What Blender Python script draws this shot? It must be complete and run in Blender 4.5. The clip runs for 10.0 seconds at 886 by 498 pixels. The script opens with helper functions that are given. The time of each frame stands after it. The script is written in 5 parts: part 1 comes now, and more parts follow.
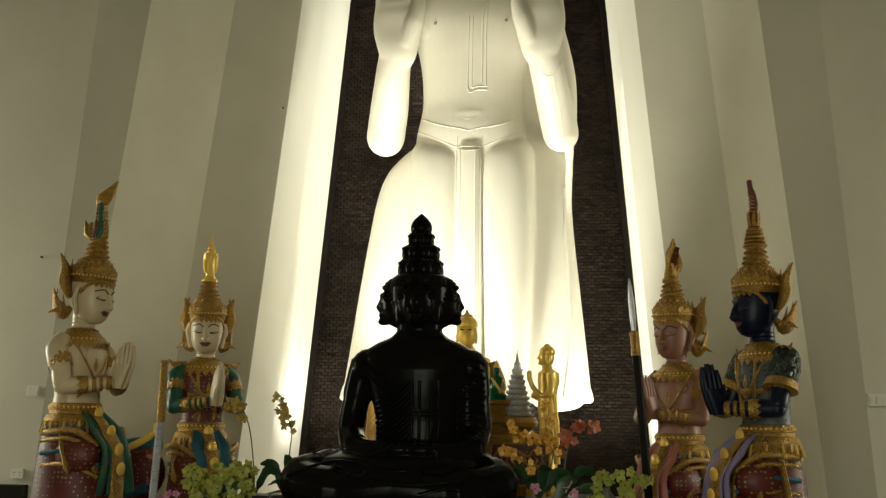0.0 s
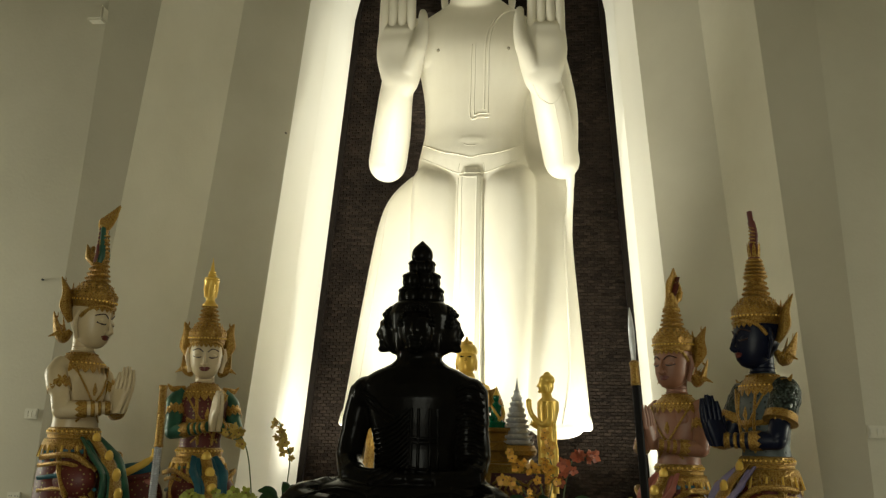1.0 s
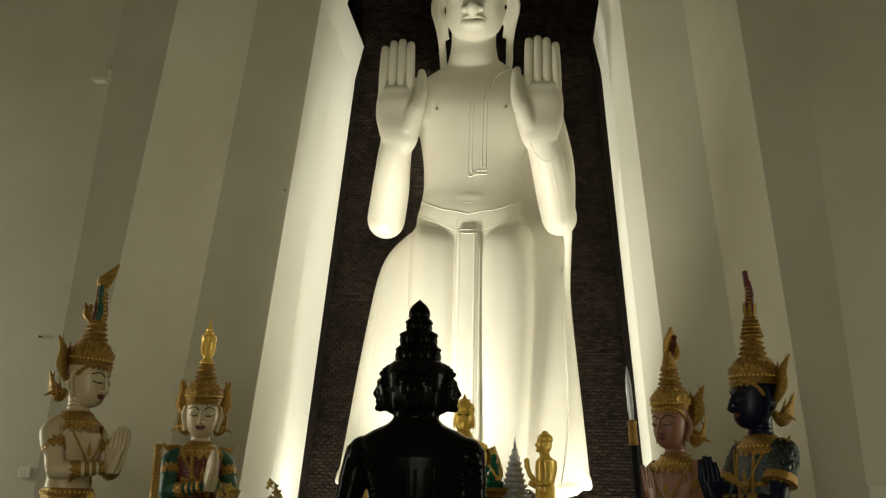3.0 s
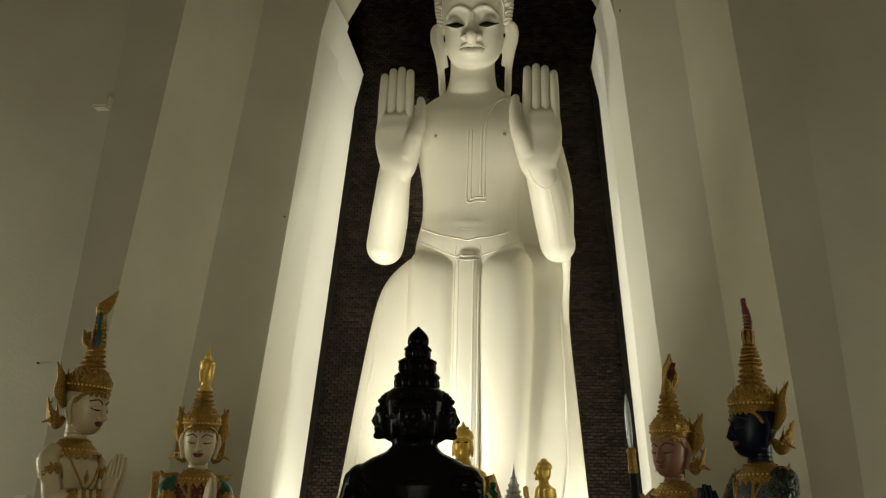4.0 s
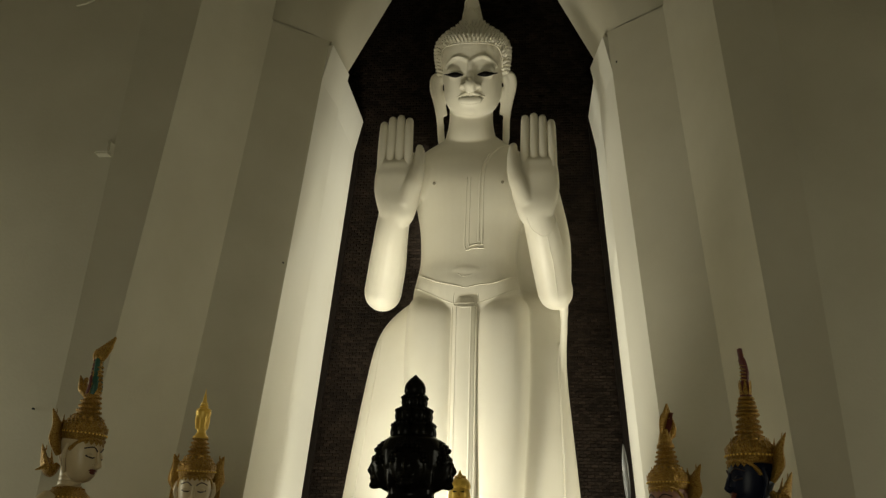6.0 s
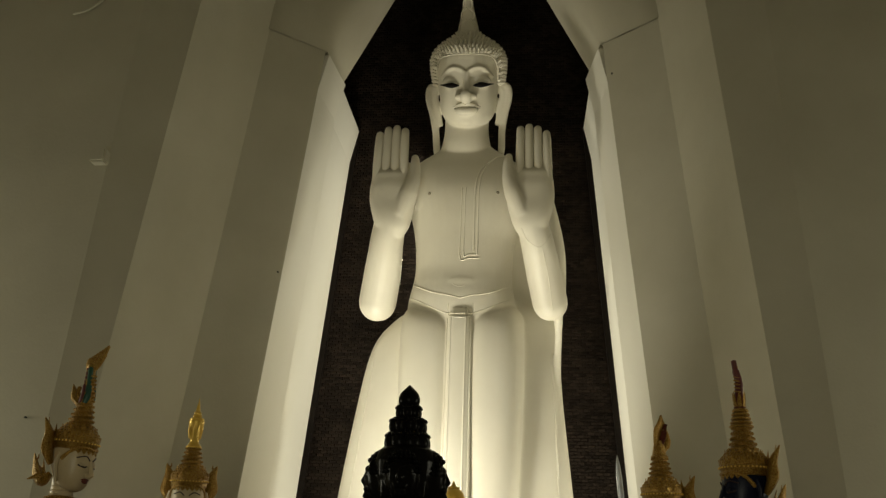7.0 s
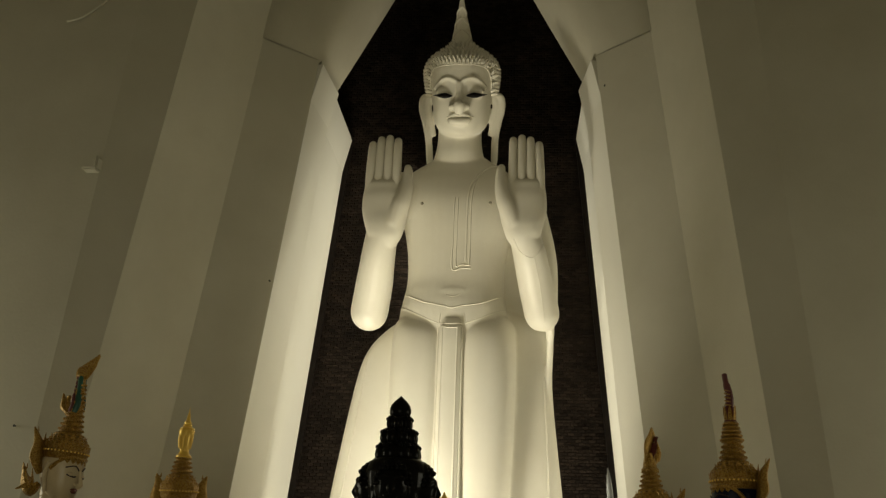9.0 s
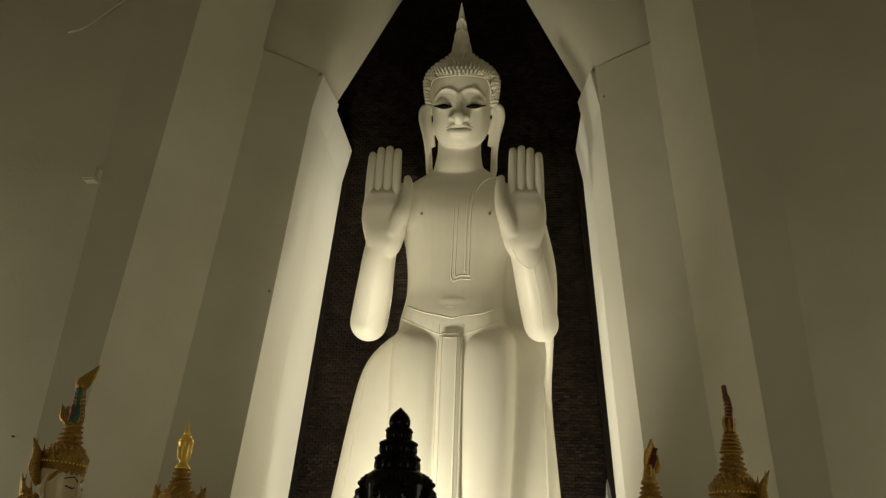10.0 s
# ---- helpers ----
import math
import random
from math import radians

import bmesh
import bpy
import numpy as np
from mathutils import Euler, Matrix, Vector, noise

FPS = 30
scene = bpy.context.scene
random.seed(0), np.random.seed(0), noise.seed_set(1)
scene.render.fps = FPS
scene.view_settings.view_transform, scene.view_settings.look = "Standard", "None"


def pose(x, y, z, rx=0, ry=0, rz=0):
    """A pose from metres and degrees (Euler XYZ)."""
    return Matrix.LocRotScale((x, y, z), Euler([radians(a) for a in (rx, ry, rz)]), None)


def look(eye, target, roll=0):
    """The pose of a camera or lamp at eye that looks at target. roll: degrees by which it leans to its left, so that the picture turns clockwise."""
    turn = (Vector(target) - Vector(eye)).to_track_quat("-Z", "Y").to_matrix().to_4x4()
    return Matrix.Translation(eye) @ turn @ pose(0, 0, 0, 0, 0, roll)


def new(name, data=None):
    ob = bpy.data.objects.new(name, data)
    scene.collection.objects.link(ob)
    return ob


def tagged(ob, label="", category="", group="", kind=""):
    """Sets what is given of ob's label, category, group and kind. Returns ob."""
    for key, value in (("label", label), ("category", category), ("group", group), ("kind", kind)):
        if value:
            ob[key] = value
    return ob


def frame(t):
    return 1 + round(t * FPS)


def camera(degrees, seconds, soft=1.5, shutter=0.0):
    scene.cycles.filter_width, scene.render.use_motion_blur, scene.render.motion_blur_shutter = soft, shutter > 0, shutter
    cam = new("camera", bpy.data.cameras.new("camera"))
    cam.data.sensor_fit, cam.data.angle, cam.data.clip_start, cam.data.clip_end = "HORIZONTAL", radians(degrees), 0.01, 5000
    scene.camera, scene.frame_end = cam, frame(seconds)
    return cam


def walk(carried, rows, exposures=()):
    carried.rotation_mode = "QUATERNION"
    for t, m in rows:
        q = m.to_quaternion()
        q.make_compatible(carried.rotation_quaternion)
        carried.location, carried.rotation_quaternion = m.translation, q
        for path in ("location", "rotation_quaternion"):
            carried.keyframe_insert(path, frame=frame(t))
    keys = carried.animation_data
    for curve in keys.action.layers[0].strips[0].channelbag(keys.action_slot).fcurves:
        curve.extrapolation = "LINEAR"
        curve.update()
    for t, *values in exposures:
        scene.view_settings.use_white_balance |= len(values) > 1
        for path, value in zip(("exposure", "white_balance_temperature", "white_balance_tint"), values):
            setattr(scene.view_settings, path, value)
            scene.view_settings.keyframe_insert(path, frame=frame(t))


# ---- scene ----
# camera: seconds, eye, degrees up, degrees to the left, lean
cam = camera(52.65, 10.0, soft=1.3)
ROWS = [
    (0.0, 0.950, -0.000, 1.050, 10.50, 6.50, 0.75),
    (0.5, 0.947, -0.011, 1.066, 11.17, 6.49, 1.05),
    (1.0, 0.950, -0.021, 1.079, 12.00, 6.56, 1.33),
    (1.5, 0.955, -0.031, 1.090, 12.86, 6.58, 1.40),
    (2.0, 0.962, -0.039, 1.099, 13.69, 6.60, 1.39),
    (2.5, 0.969, -0.053, 1.111, 14.56, 6.62, 1.39),
    (4.0, 0.975, -0.082, 1.126, 17.00, 6.58, 1.47),
    (4.5, 0.979, -0.109, 1.134, 17.95, 6.61, 1.48),
    (5.0, 0.982, -0.119, 1.135, 18.90, 6.63, 1.56),
    (5.5, 0.985, -0.120, 1.139, 19.36, 6.66, 1.66),
    (6.0, 0.984, -0.125, 1.144, 19.85, 6.55, 1.81),
    (7.5, 0.982, -0.131, 1.148, 20.58, 5.95, 2.13),
    (8.0, 0.983, -0.135, 1.153, 20.59, 5.70, 2.24),
    (8.5, 0.984, -0.139, 1.160, 20.81, 5.69, 2.25),
    (9.0, 0.980, -0.145, 1.167, 21.03, 5.69, 2.25),
    (9.5, 0.977, -0.151, 1.174, 21.32, 5.66, 2.27),
    (10.0, 0.982, -0.158, 1.176, 21.64, 5.69, 2.31),
]


def aim(x, y, z, up, left, lean):
    u, l = radians(up), radians(left)
    way = Vector((-math.sin(l) * math.cos(u), math.cos(l) * math.cos(u), math.sin(u)))
    return look((x, y, z), Vector((x, y, z)) + 5 * way, lean)


walk(cam, [(t, aim(*r)) for t, *r in ROWS],
     [(0.0, 0.24, 6450, 8), (2.5, -0.12, 6500, 8), (4.5, -0.54, 6600, 8), (6.0, -0.72, 6800, 8.5), (10.0, -0.72, 7050, 9.5)])

# ---- light: an open doorway behind the camera, two side windows out of view, flood lamps at the statue's feet
world = bpy.data.worlds.new("world")
world.use_nodes = True
scene.world = world
sky = world.node_tree.nodes.new("ShaderNodeTexSky")
sky.sky_type, sky.sun_disc = "NISHITA", False
sky.sun_elevation, sky.sun_rotation = radians(55), radians(200)
world.node_tree.links.new(sky.outputs[0], world.node_tree.nodes["Background"].inputs[0])
world.node_tree.nodes["Background"].inputs[1].default_value = 0.08


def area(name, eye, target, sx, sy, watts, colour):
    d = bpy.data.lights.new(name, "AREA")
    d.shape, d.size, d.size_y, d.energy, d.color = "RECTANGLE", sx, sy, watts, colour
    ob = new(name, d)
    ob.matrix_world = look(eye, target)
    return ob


DAY = (0.97, 0.96, 0.77)
area("door_daylight", (0, -2.45, 1.6), (0, 5, -0.6), 2.6, 3.0, 128, DAY)
area("window_daylight", (-8.95, 7.5, 2.2), (0, 8.0, 1.8), 1.4, 2.5, 195, DAY)
area("window_daylight", (8.95, 7.5, 2.2), (0, 8.0, 1.8), 1.4, 2.5, 160, DAY)


def flood(eye, target, watts, angle=100, soft=0.3, tint=(0.98, 0.95, 0.79)):
    d = bpy.data.lights.new("flood_light", "SPOT")
    d.energy, d.color, d.spot_size, d.spot_blend, d.shadow_soft_size = watts, tint, radians(angle), 1.0, soft
    ob = new("flood_light", d)
    ob.matrix_world = look(eye, target)
    return ob


flood((-1.25, 9.35, 0.4), (0.1, 11.5, 3.5), 1750, 84, 0.4)
flood((-0.6, 7.75, 0.5), (0.05, 11.3, 6.5), 430, 46, 0.5, (1.0, 0.90, 0.64))
flood((2.0, 10.9, 0.4), (0.5, 11.9, 3.2), 260, 95)
flood((-1.85, 11.85, 0.3), (-2.1, 12.1, 4.0), 190, 110)
flood((1.8, 11.85, 0.3), (2.1, 12.1, 4.0), 150, 110)
# added fill strips, unseen behind the statue, one to each side, brighten the jambs
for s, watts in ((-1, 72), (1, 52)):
    area("jamb_fill", (s * 0.7, 12.55, 3.9), (s * 2.2, 11.0, 3.9), 0.05, 7.2, watts, (0.98, 0.95, 0.79))

# ---- materials


def material(name, colour, rough=0.6, metal=0.0, colour2=None, scale=3.0, fine=60.0, bump=0.15, amount=0.5, rnd=0.0, spec=0.5, coat=0.0):
    """Two scales of variation: large stains between colour and colour2, fine grain in the relief."""
    m = bpy.data.materials.new(name)
    m.use_nodes = True
    nt = m.node_tree
    b = nt.nodes["Principled BSDF"]
    b.inputs["Roughness"].default_value, b.inputs["Metallic"].default_value = rough, metal
    b.inputs["Specular IOR Level"].default_value = spec
    b.inputs["Coat Weight"].default_value = coat
    tc = nt.nodes.new("ShaderNodeTexCoord")
    n1 = nt.nodes.new("ShaderNodeTexNoise")
    n1.inputs["Scale"].default_value, n1.inputs["Detail"].default_value, n1.inputs["Roughness"].default_value = scale, 6, 0.6
    n2 = nt.nodes.new("ShaderNodeTexNoise")
    n2.inputs["Scale"].default_value, n2.inputs["Detail"].default_value = fine, 4
    for n in (n1, n2):
        nt.links.new(tc.outputs["Object"], n.inputs["Vector"])
    c2 = colour2 or tuple(c * 0.8 for c in colour)
    ramp = nt.nodes.new("ShaderNodeValToRGB")
    ramp.color_ramp.elements[0].position, ramp.color_ramp.elements[1].position = 0.5 - amount / 2, 0.5 + amount / 2
    ramp.color_ramp.elements[0].color, ramp.color_ramp.elements[1].color = (*c2, 1), (*colour, 1)
    nt.links.new(n1.outputs["Fac"], ramp.inputs["Fac"])
    out = ramp.outputs["Color"]
    if rnd:
        oi = nt.nodes.new("ShaderNodeObjectInfo")
        geo = nt.nodes.new("ShaderNodeNewGeometry")
        add = nt.nodes.new("ShaderNodeMath")
        add.operation = "ADD"
        nt.links.new(oi.outputs["Random"], add.inputs[0])
        nt.links.new(geo.outputs["Random Per Island"], add.inputs[1])
        fr = nt.nodes.new("ShaderNodeMath")
        fr.operation = "FRACT"
        nt.links.new(add.outputs[0], fr.inputs[0])
        mr = nt.nodes.new("ShaderNodeMapRange")
        mr.inputs["To Min"].default_value, mr.inputs["To Max"].default_value = 1 - rnd, 1 + rnd
        nt.links.new(fr.outputs[0], mr.inputs["Value"])
        hsv = nt.nodes.new("ShaderNodeHueSaturation")
        nt.links.new(mr.outputs[0], hsv.inputs["Value"])
        nt.links.new(out, hsv.inputs["Color"])
        out = hsv.outputs["Color"]
    nt.links.new(out, b.inputs["Base Color"])
    if bump:
        bp = nt.nodes.new("ShaderNodeBump")
        bp.inputs["Strength"].default_value, bp.inputs["Distance"].default_value = bump, 0.02
        nt.links.new(n2.outputs["Fac"], bp.inputs["Height"])
        nt.links.new(bp.outputs["Normal"], b.inputs["Normal"])
    return m


def carved(name, colour, dark, scale=45, rough=0.35, metal=0.9, bump=0.8):
    """Gilded relief: cells of raised ornament with dark hollows, their shade put into the colour."""
    m = material(name, colour, rough, metal, tuple(c * 0.75 for c in colour), 5, 60, 0)
    nt = m.node_tree
    b = nt.nodes["Principled BSDF"]
    tc = nt.nodes.new("ShaderNodeTexCoord")
    v = nt.nodes.new("ShaderNodeTexVoronoi")
    v.inputs["Scale"].default_value = scale
    nt.links.new(tc.outputs["Object"], v.inputs["Vector"])
    r = nt.nodes.new("ShaderNodeValToRGB")
    r.color_ramp.elements[0].position, r.color_ramp.elements[1].position = 0.35, 0.75
    r.color_ramp.elements[0].color, r.color_ramp.elements[1].color = (1, 1, 1, 1), (*dark, 1)
    nt.links.new(v.outputs["Distance"], r.inputs["Fac"])
    mix = nt.nodes.new("ShaderNodeMix")
    mix.data_type, mix.blend_type = "RGBA", "MULTIPLY"
    mix.inputs["Factor"].default_value = 1.0
    old = b.inputs["Base Color"].links[0].from_socket
    nt.links.new(old, mix.inputs["A"])
    nt.links.new(r.outputs["Color"], mix.inputs["B"])
    nt.links.new(mix.outputs["Result"], b.inputs["Base Color"])
    bp = nt.nodes.new("ShaderNodeBump")
    bp.inputs["Strength"].default_value, bp.inputs["Distance"].default_value, bp.invert = bump, 0.012, True
    nt.links.new(v.outputs["Distance"], bp.inputs["Height"])
    nt.links.new(bp.outputs["Normal"], b.inputs["Normal"])
    return m


def brocade(name, ground, figure, scale):
    """Woven or painted cloth: small figures of one colour scattered on a ground of another."""
    m = material(name, ground, 0.5, 0, tuple(c * 0.6 for c in ground), 7, 70, 0.1)
    nt = m.node_tree
    b = nt.nodes["Principled BSDF"]
    tc = nt.nodes.new("ShaderNodeTexCoord")
    v = nt.nodes.new("ShaderNodeTexVoronoi")
    v.inputs["Scale"].default_value, v.inputs["Randomness"].default_value = scale, 0.25
    v.distance = "MANHATTAN"
    nt.links.new(tc.outputs["Object"], v.inputs["Vector"])
    r = nt.nodes.new("ShaderNodeValToRGB")
    r.color_ramp.elements[0].position, r.color_ramp.elements[1].position = 0.30, 0.38
    r.color_ramp.elements[0].color, r.color_ramp.elements[1].color = (1, 1, 1, 1), (0, 0, 0, 1)
    nt.links.new(v.outputs["Distance"], r.inputs["Fac"])
    mix = nt.nodes.new("ShaderNodeMix")
    mix.data_type = "RGBA"
    old = b.inputs["Base Color"].links[0].from_socket
    nt.links.new(r.outputs["Color"], mix.inputs["Factor"])
    nt.links.new(old, mix.inputs["A"])
    mix.inputs["B"].default_value = (*figure, 1)
    nt.links.new(mix.outputs["Result"], b.inputs["Base Color"])
    return m


PLASTER = material("painted_plaster", (0.60, 0.57, 0.46), 0.75, 0, (0.51, 0.48, 0.375), 0.9, 30, 0.09)
JAMB = material("white_painted_plaster", (0.84, 0.82, 0.74), 0.65, 0, (0.79, 0.77, 0.68), 0.8, 40, 0.05)
WHITE = material("glossy_white_paint", (0.82, 0.79, 0.69), 0.42, 0, (0.76, 0.72, 0.61), 1.3, 18, 0.03)
WORN = material("worn_grey_paint", (0.30, 0.27, 0.20), 0.6, 0, bump=0)
EYE_BLACK = material("black_eye_paint", (0.006, 0.005, 0.005), 0.5, 0, bump=0, spec=0.1)
MORTAR = material("dark_mortar", (0.016, 0.012, 0.009), 0.9, 0, (0.010, 0.007, 0.006), 3, 80, 0.3, spec=0.08)
BRICK = material("dark_brown_brick", (0.032, 0.023, 0.018), 0.8, 0, (0.010, 0.0075, 0.006), 2.2, 90, 0.4, rnd=0.4, spec=0.08)
# lack of light high in the niche, put into a near-black brick colour
SHADE_BRICK = material("shaded_black_brick", (0.014, 0.011, 0.009), 0.9, 0, (0.007, 0.006, 0.005), 2.2, 90, 0.4, spec=0.05)
TRIM = material("dark_wood_trim", (0.014, 0.010, 0.008), 0.6, 0, (0.008, 0.006, 0.005), 4, 60, 0.1, spec=0.1)
FLOORM = material("floor_stone", (0.30, 0.27, 0.22), 0.35, 0, (0.22, 0.19, 0.16), 1.5, 40, 0.05)
PLASTIC = material("cream_plastic", (0.70, 0.67, 0.56), 0.4, 0, bump=0)
DARKHOLE = material("dark_plastic", (0.03, 0.03, 0.03), 0.5, 0, bump=0)
BLACK = material("black_lacquered_bronze", (0.004, 0.004, 0.0035), 0.2, 0, (0.007, 0.006, 0.005), 6, 50, 0.05, spec=0.055)
GOLD = carved("gilded_relief", (0.50, 0.31, 0.07), (0.60, 0.48, 0.34), 100, 0.32, 0.6, 0.55)
GOLDS = material("smooth_gilding", (0.88, 0.60, 0.12), 0.3, 0.3, (0.78, 0.50, 0.09), 6, 60, 0.05)
SKIN_WHITE = material("cream_skin_paint", (0.64, 0.52, 0.33), 0.36, 0, (0.53, 0.42, 0.25), 5, 50, 0.03)
SKIN_PINK = material("dusky_pink_skin_paint", (0.31, 0.145, 0.085), 0.45, 0, (0.25, 0.11, 0.065), 5, 50, 0.03)
SKIN_BLUE = material("dark_blue_skin_paint", (0.005, 0.008, 0.026), 0.4, 0, (0.003, 0.005, 0.018), 5, 50, 0.03, spec=0.25)
LIPS = material("dark_red_paint", (0.15, 0.03, 0.022), 0.4, 0, bump=0)
BROWN_LINE = material("dark_line_paint", (0.05, 0.025, 0.02), 0.4, 0, bump=0)
GREEN = material("green_mirror_cloth", (0.02, 0.12, 0.07), 0.4, 0, (0.01, 0.06, 0.04), 8, 60, 0.1)
TEAL = material("teal_paint", (0.02, 0.12, 0.16), 0.4, 0, (0.01, 0.07, 0.10), 8, 60, 0.1)
RED = brocade("dark_red_brocade", (0.13, 0.018, 0.012), (0.30, 0.22, 0.07), 30)
LILAC = material("lilac_paint", (0.28, 0.24, 0.42), 0.5, 0, (0.2, 0.17, 0.33), 8, 60, 0.1)
PINKC = material("salmon_cloth_paint", (0.45, 0.16, 0.12), 0.5, 0, (0.35, 0.11, 0.08), 8, 60, 0.1)
GREY = brocade("grey_green_patterned_cloth", (0.09, 0.115, 0.12), (0.008, 0.014, 0.014), 24)
SCALE = carved("dark_green_scale_armour", (0.035, 0.05, 0.04), (0.2, 0.2, 0.2), 48, 0.3, 0.4, 0.9)
SILVER = material("silver", (0.68, 0.69, 0.70), 0.32, 0.4, (0.4, 0.4, 0.42), 8, 60, 0.05)

# ---- building helpers


def mesh_of(name, bm, mats, parent=None, label="", smooth=None):
    me = bpy.data.meshes.new(name)
    bmesh.ops.recalc_face_normals(bm, faces=bm.faces)
    bm.to_mesh(me)
    bm.free()
    for m in mats if isinstance(mats, (list, tuple)) else [mats]:
        me.materials.append(m)
    ob = new(name, me)
    if smooth:
        me.polygons.foreach_set("use_smooth", [True] * len(me.polygons))
        me.set_sharp_from_angle(angle=radians(smooth))
    if parent:
        ob.parent = parent
    if label:
        ob["label"] = label
    return ob


def part(name, bm, mats, parent, label="", smooth=None):
    return mesh_of(name, bm, mats, parent, label, smooth)


def prism(bm, pts, z0, z1, top=None):
    """A prism from a plan; top may be another plan."""
    lo = [bm.verts.new((x, y, z0)) for x, y in pts]
    hi = [bm.verts.new((x, y, z1)) for x, y in (top or pts)]
    n = len(pts)
    for i in range(n):
        bm.faces.new((lo[i], lo[(i + 1) % n], hi[(i + 1) % n], hi[i]))
    bm.faces.new(lo[::-1])
    bm.faces.new(hi)


def box(bm, x0, x1, y0, y1, z0, z1, mat=0):
    n = len(bm.faces)
    prism(bm, [(x0, y0), (x1, y0), (x1, y1), (x0, y1)], z0, z1)
    bm.faces.ensure_lookup_table()
    for f in bm.faces[n:]:
        f.material_index = mat


def skin(bm, loops, mat=0, caps=True):
    rows = [[bm.verts.new(p) for p in l] for l in loops]
    n = len(rows[0])
    for a, b in zip(rows, rows[1:]):
        for i in range(n):
            bm.faces.new((a[i], a[(i + 1) % n], b[(i + 1) % n], b[i])).material_index = mat
    if caps:
        bm.faces.new(rows[0][::-1]).material_index = mat
        bm.faces.new(rows[-1]).material_index = mat


def stack(bm, rings, mat=0, n=24, power=2.0, m=None):
    """Rings (cx, cy, z, rx, ry) one over another, as superellipses."""
    loops = []
    for cx, cy, z, rx, ry in rings:
        l = []
        for i in range(n):
            a = 2 * math.pi * i / n
            c, s = math.cos(a), math.sin(a)
            p = Vector((cx + rx * math.copysign(abs(c) ** (2 / power), c), cy + ry * math.copysign(abs(s) ** (2 / power), s), z))
            l.append(m @ p if m else p)
        loops.append(l)
    skin(bm, loops, mat)


def spline(rings, k=5):
    """More rings between the given ones, on smooth curves."""
    r = [np.array(x, float) for x in rings]
    out = []
    for i in range(len(r) - 1):
        a, b, c, d = r[max(i - 1, 0)], r[i], r[i + 1], r[min(i + 2, len(r) - 1)]
        for j in range(k):
            t = j / k
            out.append(tuple(float(v) for v in 0.5 * (2 * b + (c - a) * t + (2 * a - 5 * b + 4 * c - d) * t * t + (3 * b - a - 3 * c + d) * t ** 3)))
    return out + [tuple(float(v) for v in r[-1])]


def tube(bm, pts, radii, mat=0, n=10, flat=1.0, m=None):
    """A tube along points; flat squeezes it across its second direction."""
    pts = [Vector(p) for p in pts]
    if not isinstance(radii, (list, tuple)):
        radii = [radii] * len(pts)
    loops = []
    u = None
    for i, p in enumerate(pts):
        d = (pts[min(i + 1, len(pts) - 1)] - pts[max(i - 1, 0)]).normalized()
        if u is None:
            u = d.cross(Vector((0, 1, 0)) if abs(d.y) < 0.9 else Vector((1, 0, 0))).normalized()
        u = (u - d * u.dot(d)).normalized()
        v = d.cross(u)
        l = [p + radii[i] * (math.cos(2 * math.pi * k / n) * u + flat * math.sin(2 * math.pi * k / n) * v) for k in range(n)]
        loops.append([m @ q for q in l] if m else l)
    skin(bm, loops, mat)


def smooth_path(pts, k=6):
    """A rounded path through the points."""
    pts = [Vector(p) for p in pts]
    out = []
    for i in range(len(pts) - 1):
        a, b, c, d = pts[max(i - 1, 0)], pts[i], pts[i + 1], pts[min(i + 2, len(pts) - 1)]
        for j in range(k):
            t = j / k
            out.append(0.5 * (2 * b + (c - a) * t + (2 * a - 5 * b + 4 * c - d) * t * t + (3 * b - a - 3 * c + d) * t ** 3))
    return out + [pts[-1]]


def blob(bm, c, r, mat=0, m=None, u=14, v=9, turn=None):
    loops = []
    q = turn or Matrix.Identity(4)
    for j in range(v + 1):
        a = math.pi * (0.03 + 0.94 * j / v)
        l = []
        for i in range(u):
            b = 2 * math.pi * i / u
            p = Vector(c) + (q @ Vector((r[0] * math.sin(a) * math.cos(b), r[1] * math.sin(a) * math.sin(b), -r[2] * math.cos(a))))
            l.append(m @ p if m else p)
        loops.append(l)
    skin(bm, loops, mat)


# ---- the large structure: a shrine hall whose faces lean inwards
TOP = 8.0


# corners of each side: half width at the floor, distance, lean to the middle for each metre of height
CORNERS = {
    -1: {"a": (2.63, 10.3, 0.093), "b": (3.33, 9.75, 0.1008), "c": (3.845, 8.72, 0.1012), "d": (4.032, 8.5, 0.0491), "e": (9.6, 8.42, 0.03)},
    1: {"a": (2.565, 10.3, 0.083), "b": (3.241, 9.75, 0.0846), "c": (3.525, 8.72, 0.078), "d": (3.868, 8.5, 0.0461), "e": (9.6, 8.42, 0.03)},
}
# the niche jambs, in two steps: front face's rear edge, recessed face's front and rear edge
JAMBS = {-1: ((2.50, 11.1, 0.084), (2.56, 11.1, 0.084), (2.51, 12.6, 0.077)),
         1: ((2.365, 11.1, 0.073), (2.44, 11.1, 0.073), (2.405, 12.6, 0.073))}

bm = bmesh.new()
box(bm, -9.8, 9.8, -2.9, 13.6, -0.2, 0.0)
tagged(mesh_of("floor", bm, FLOORM), "polished stone floor of the shrine hall", "floor", kind="structure")


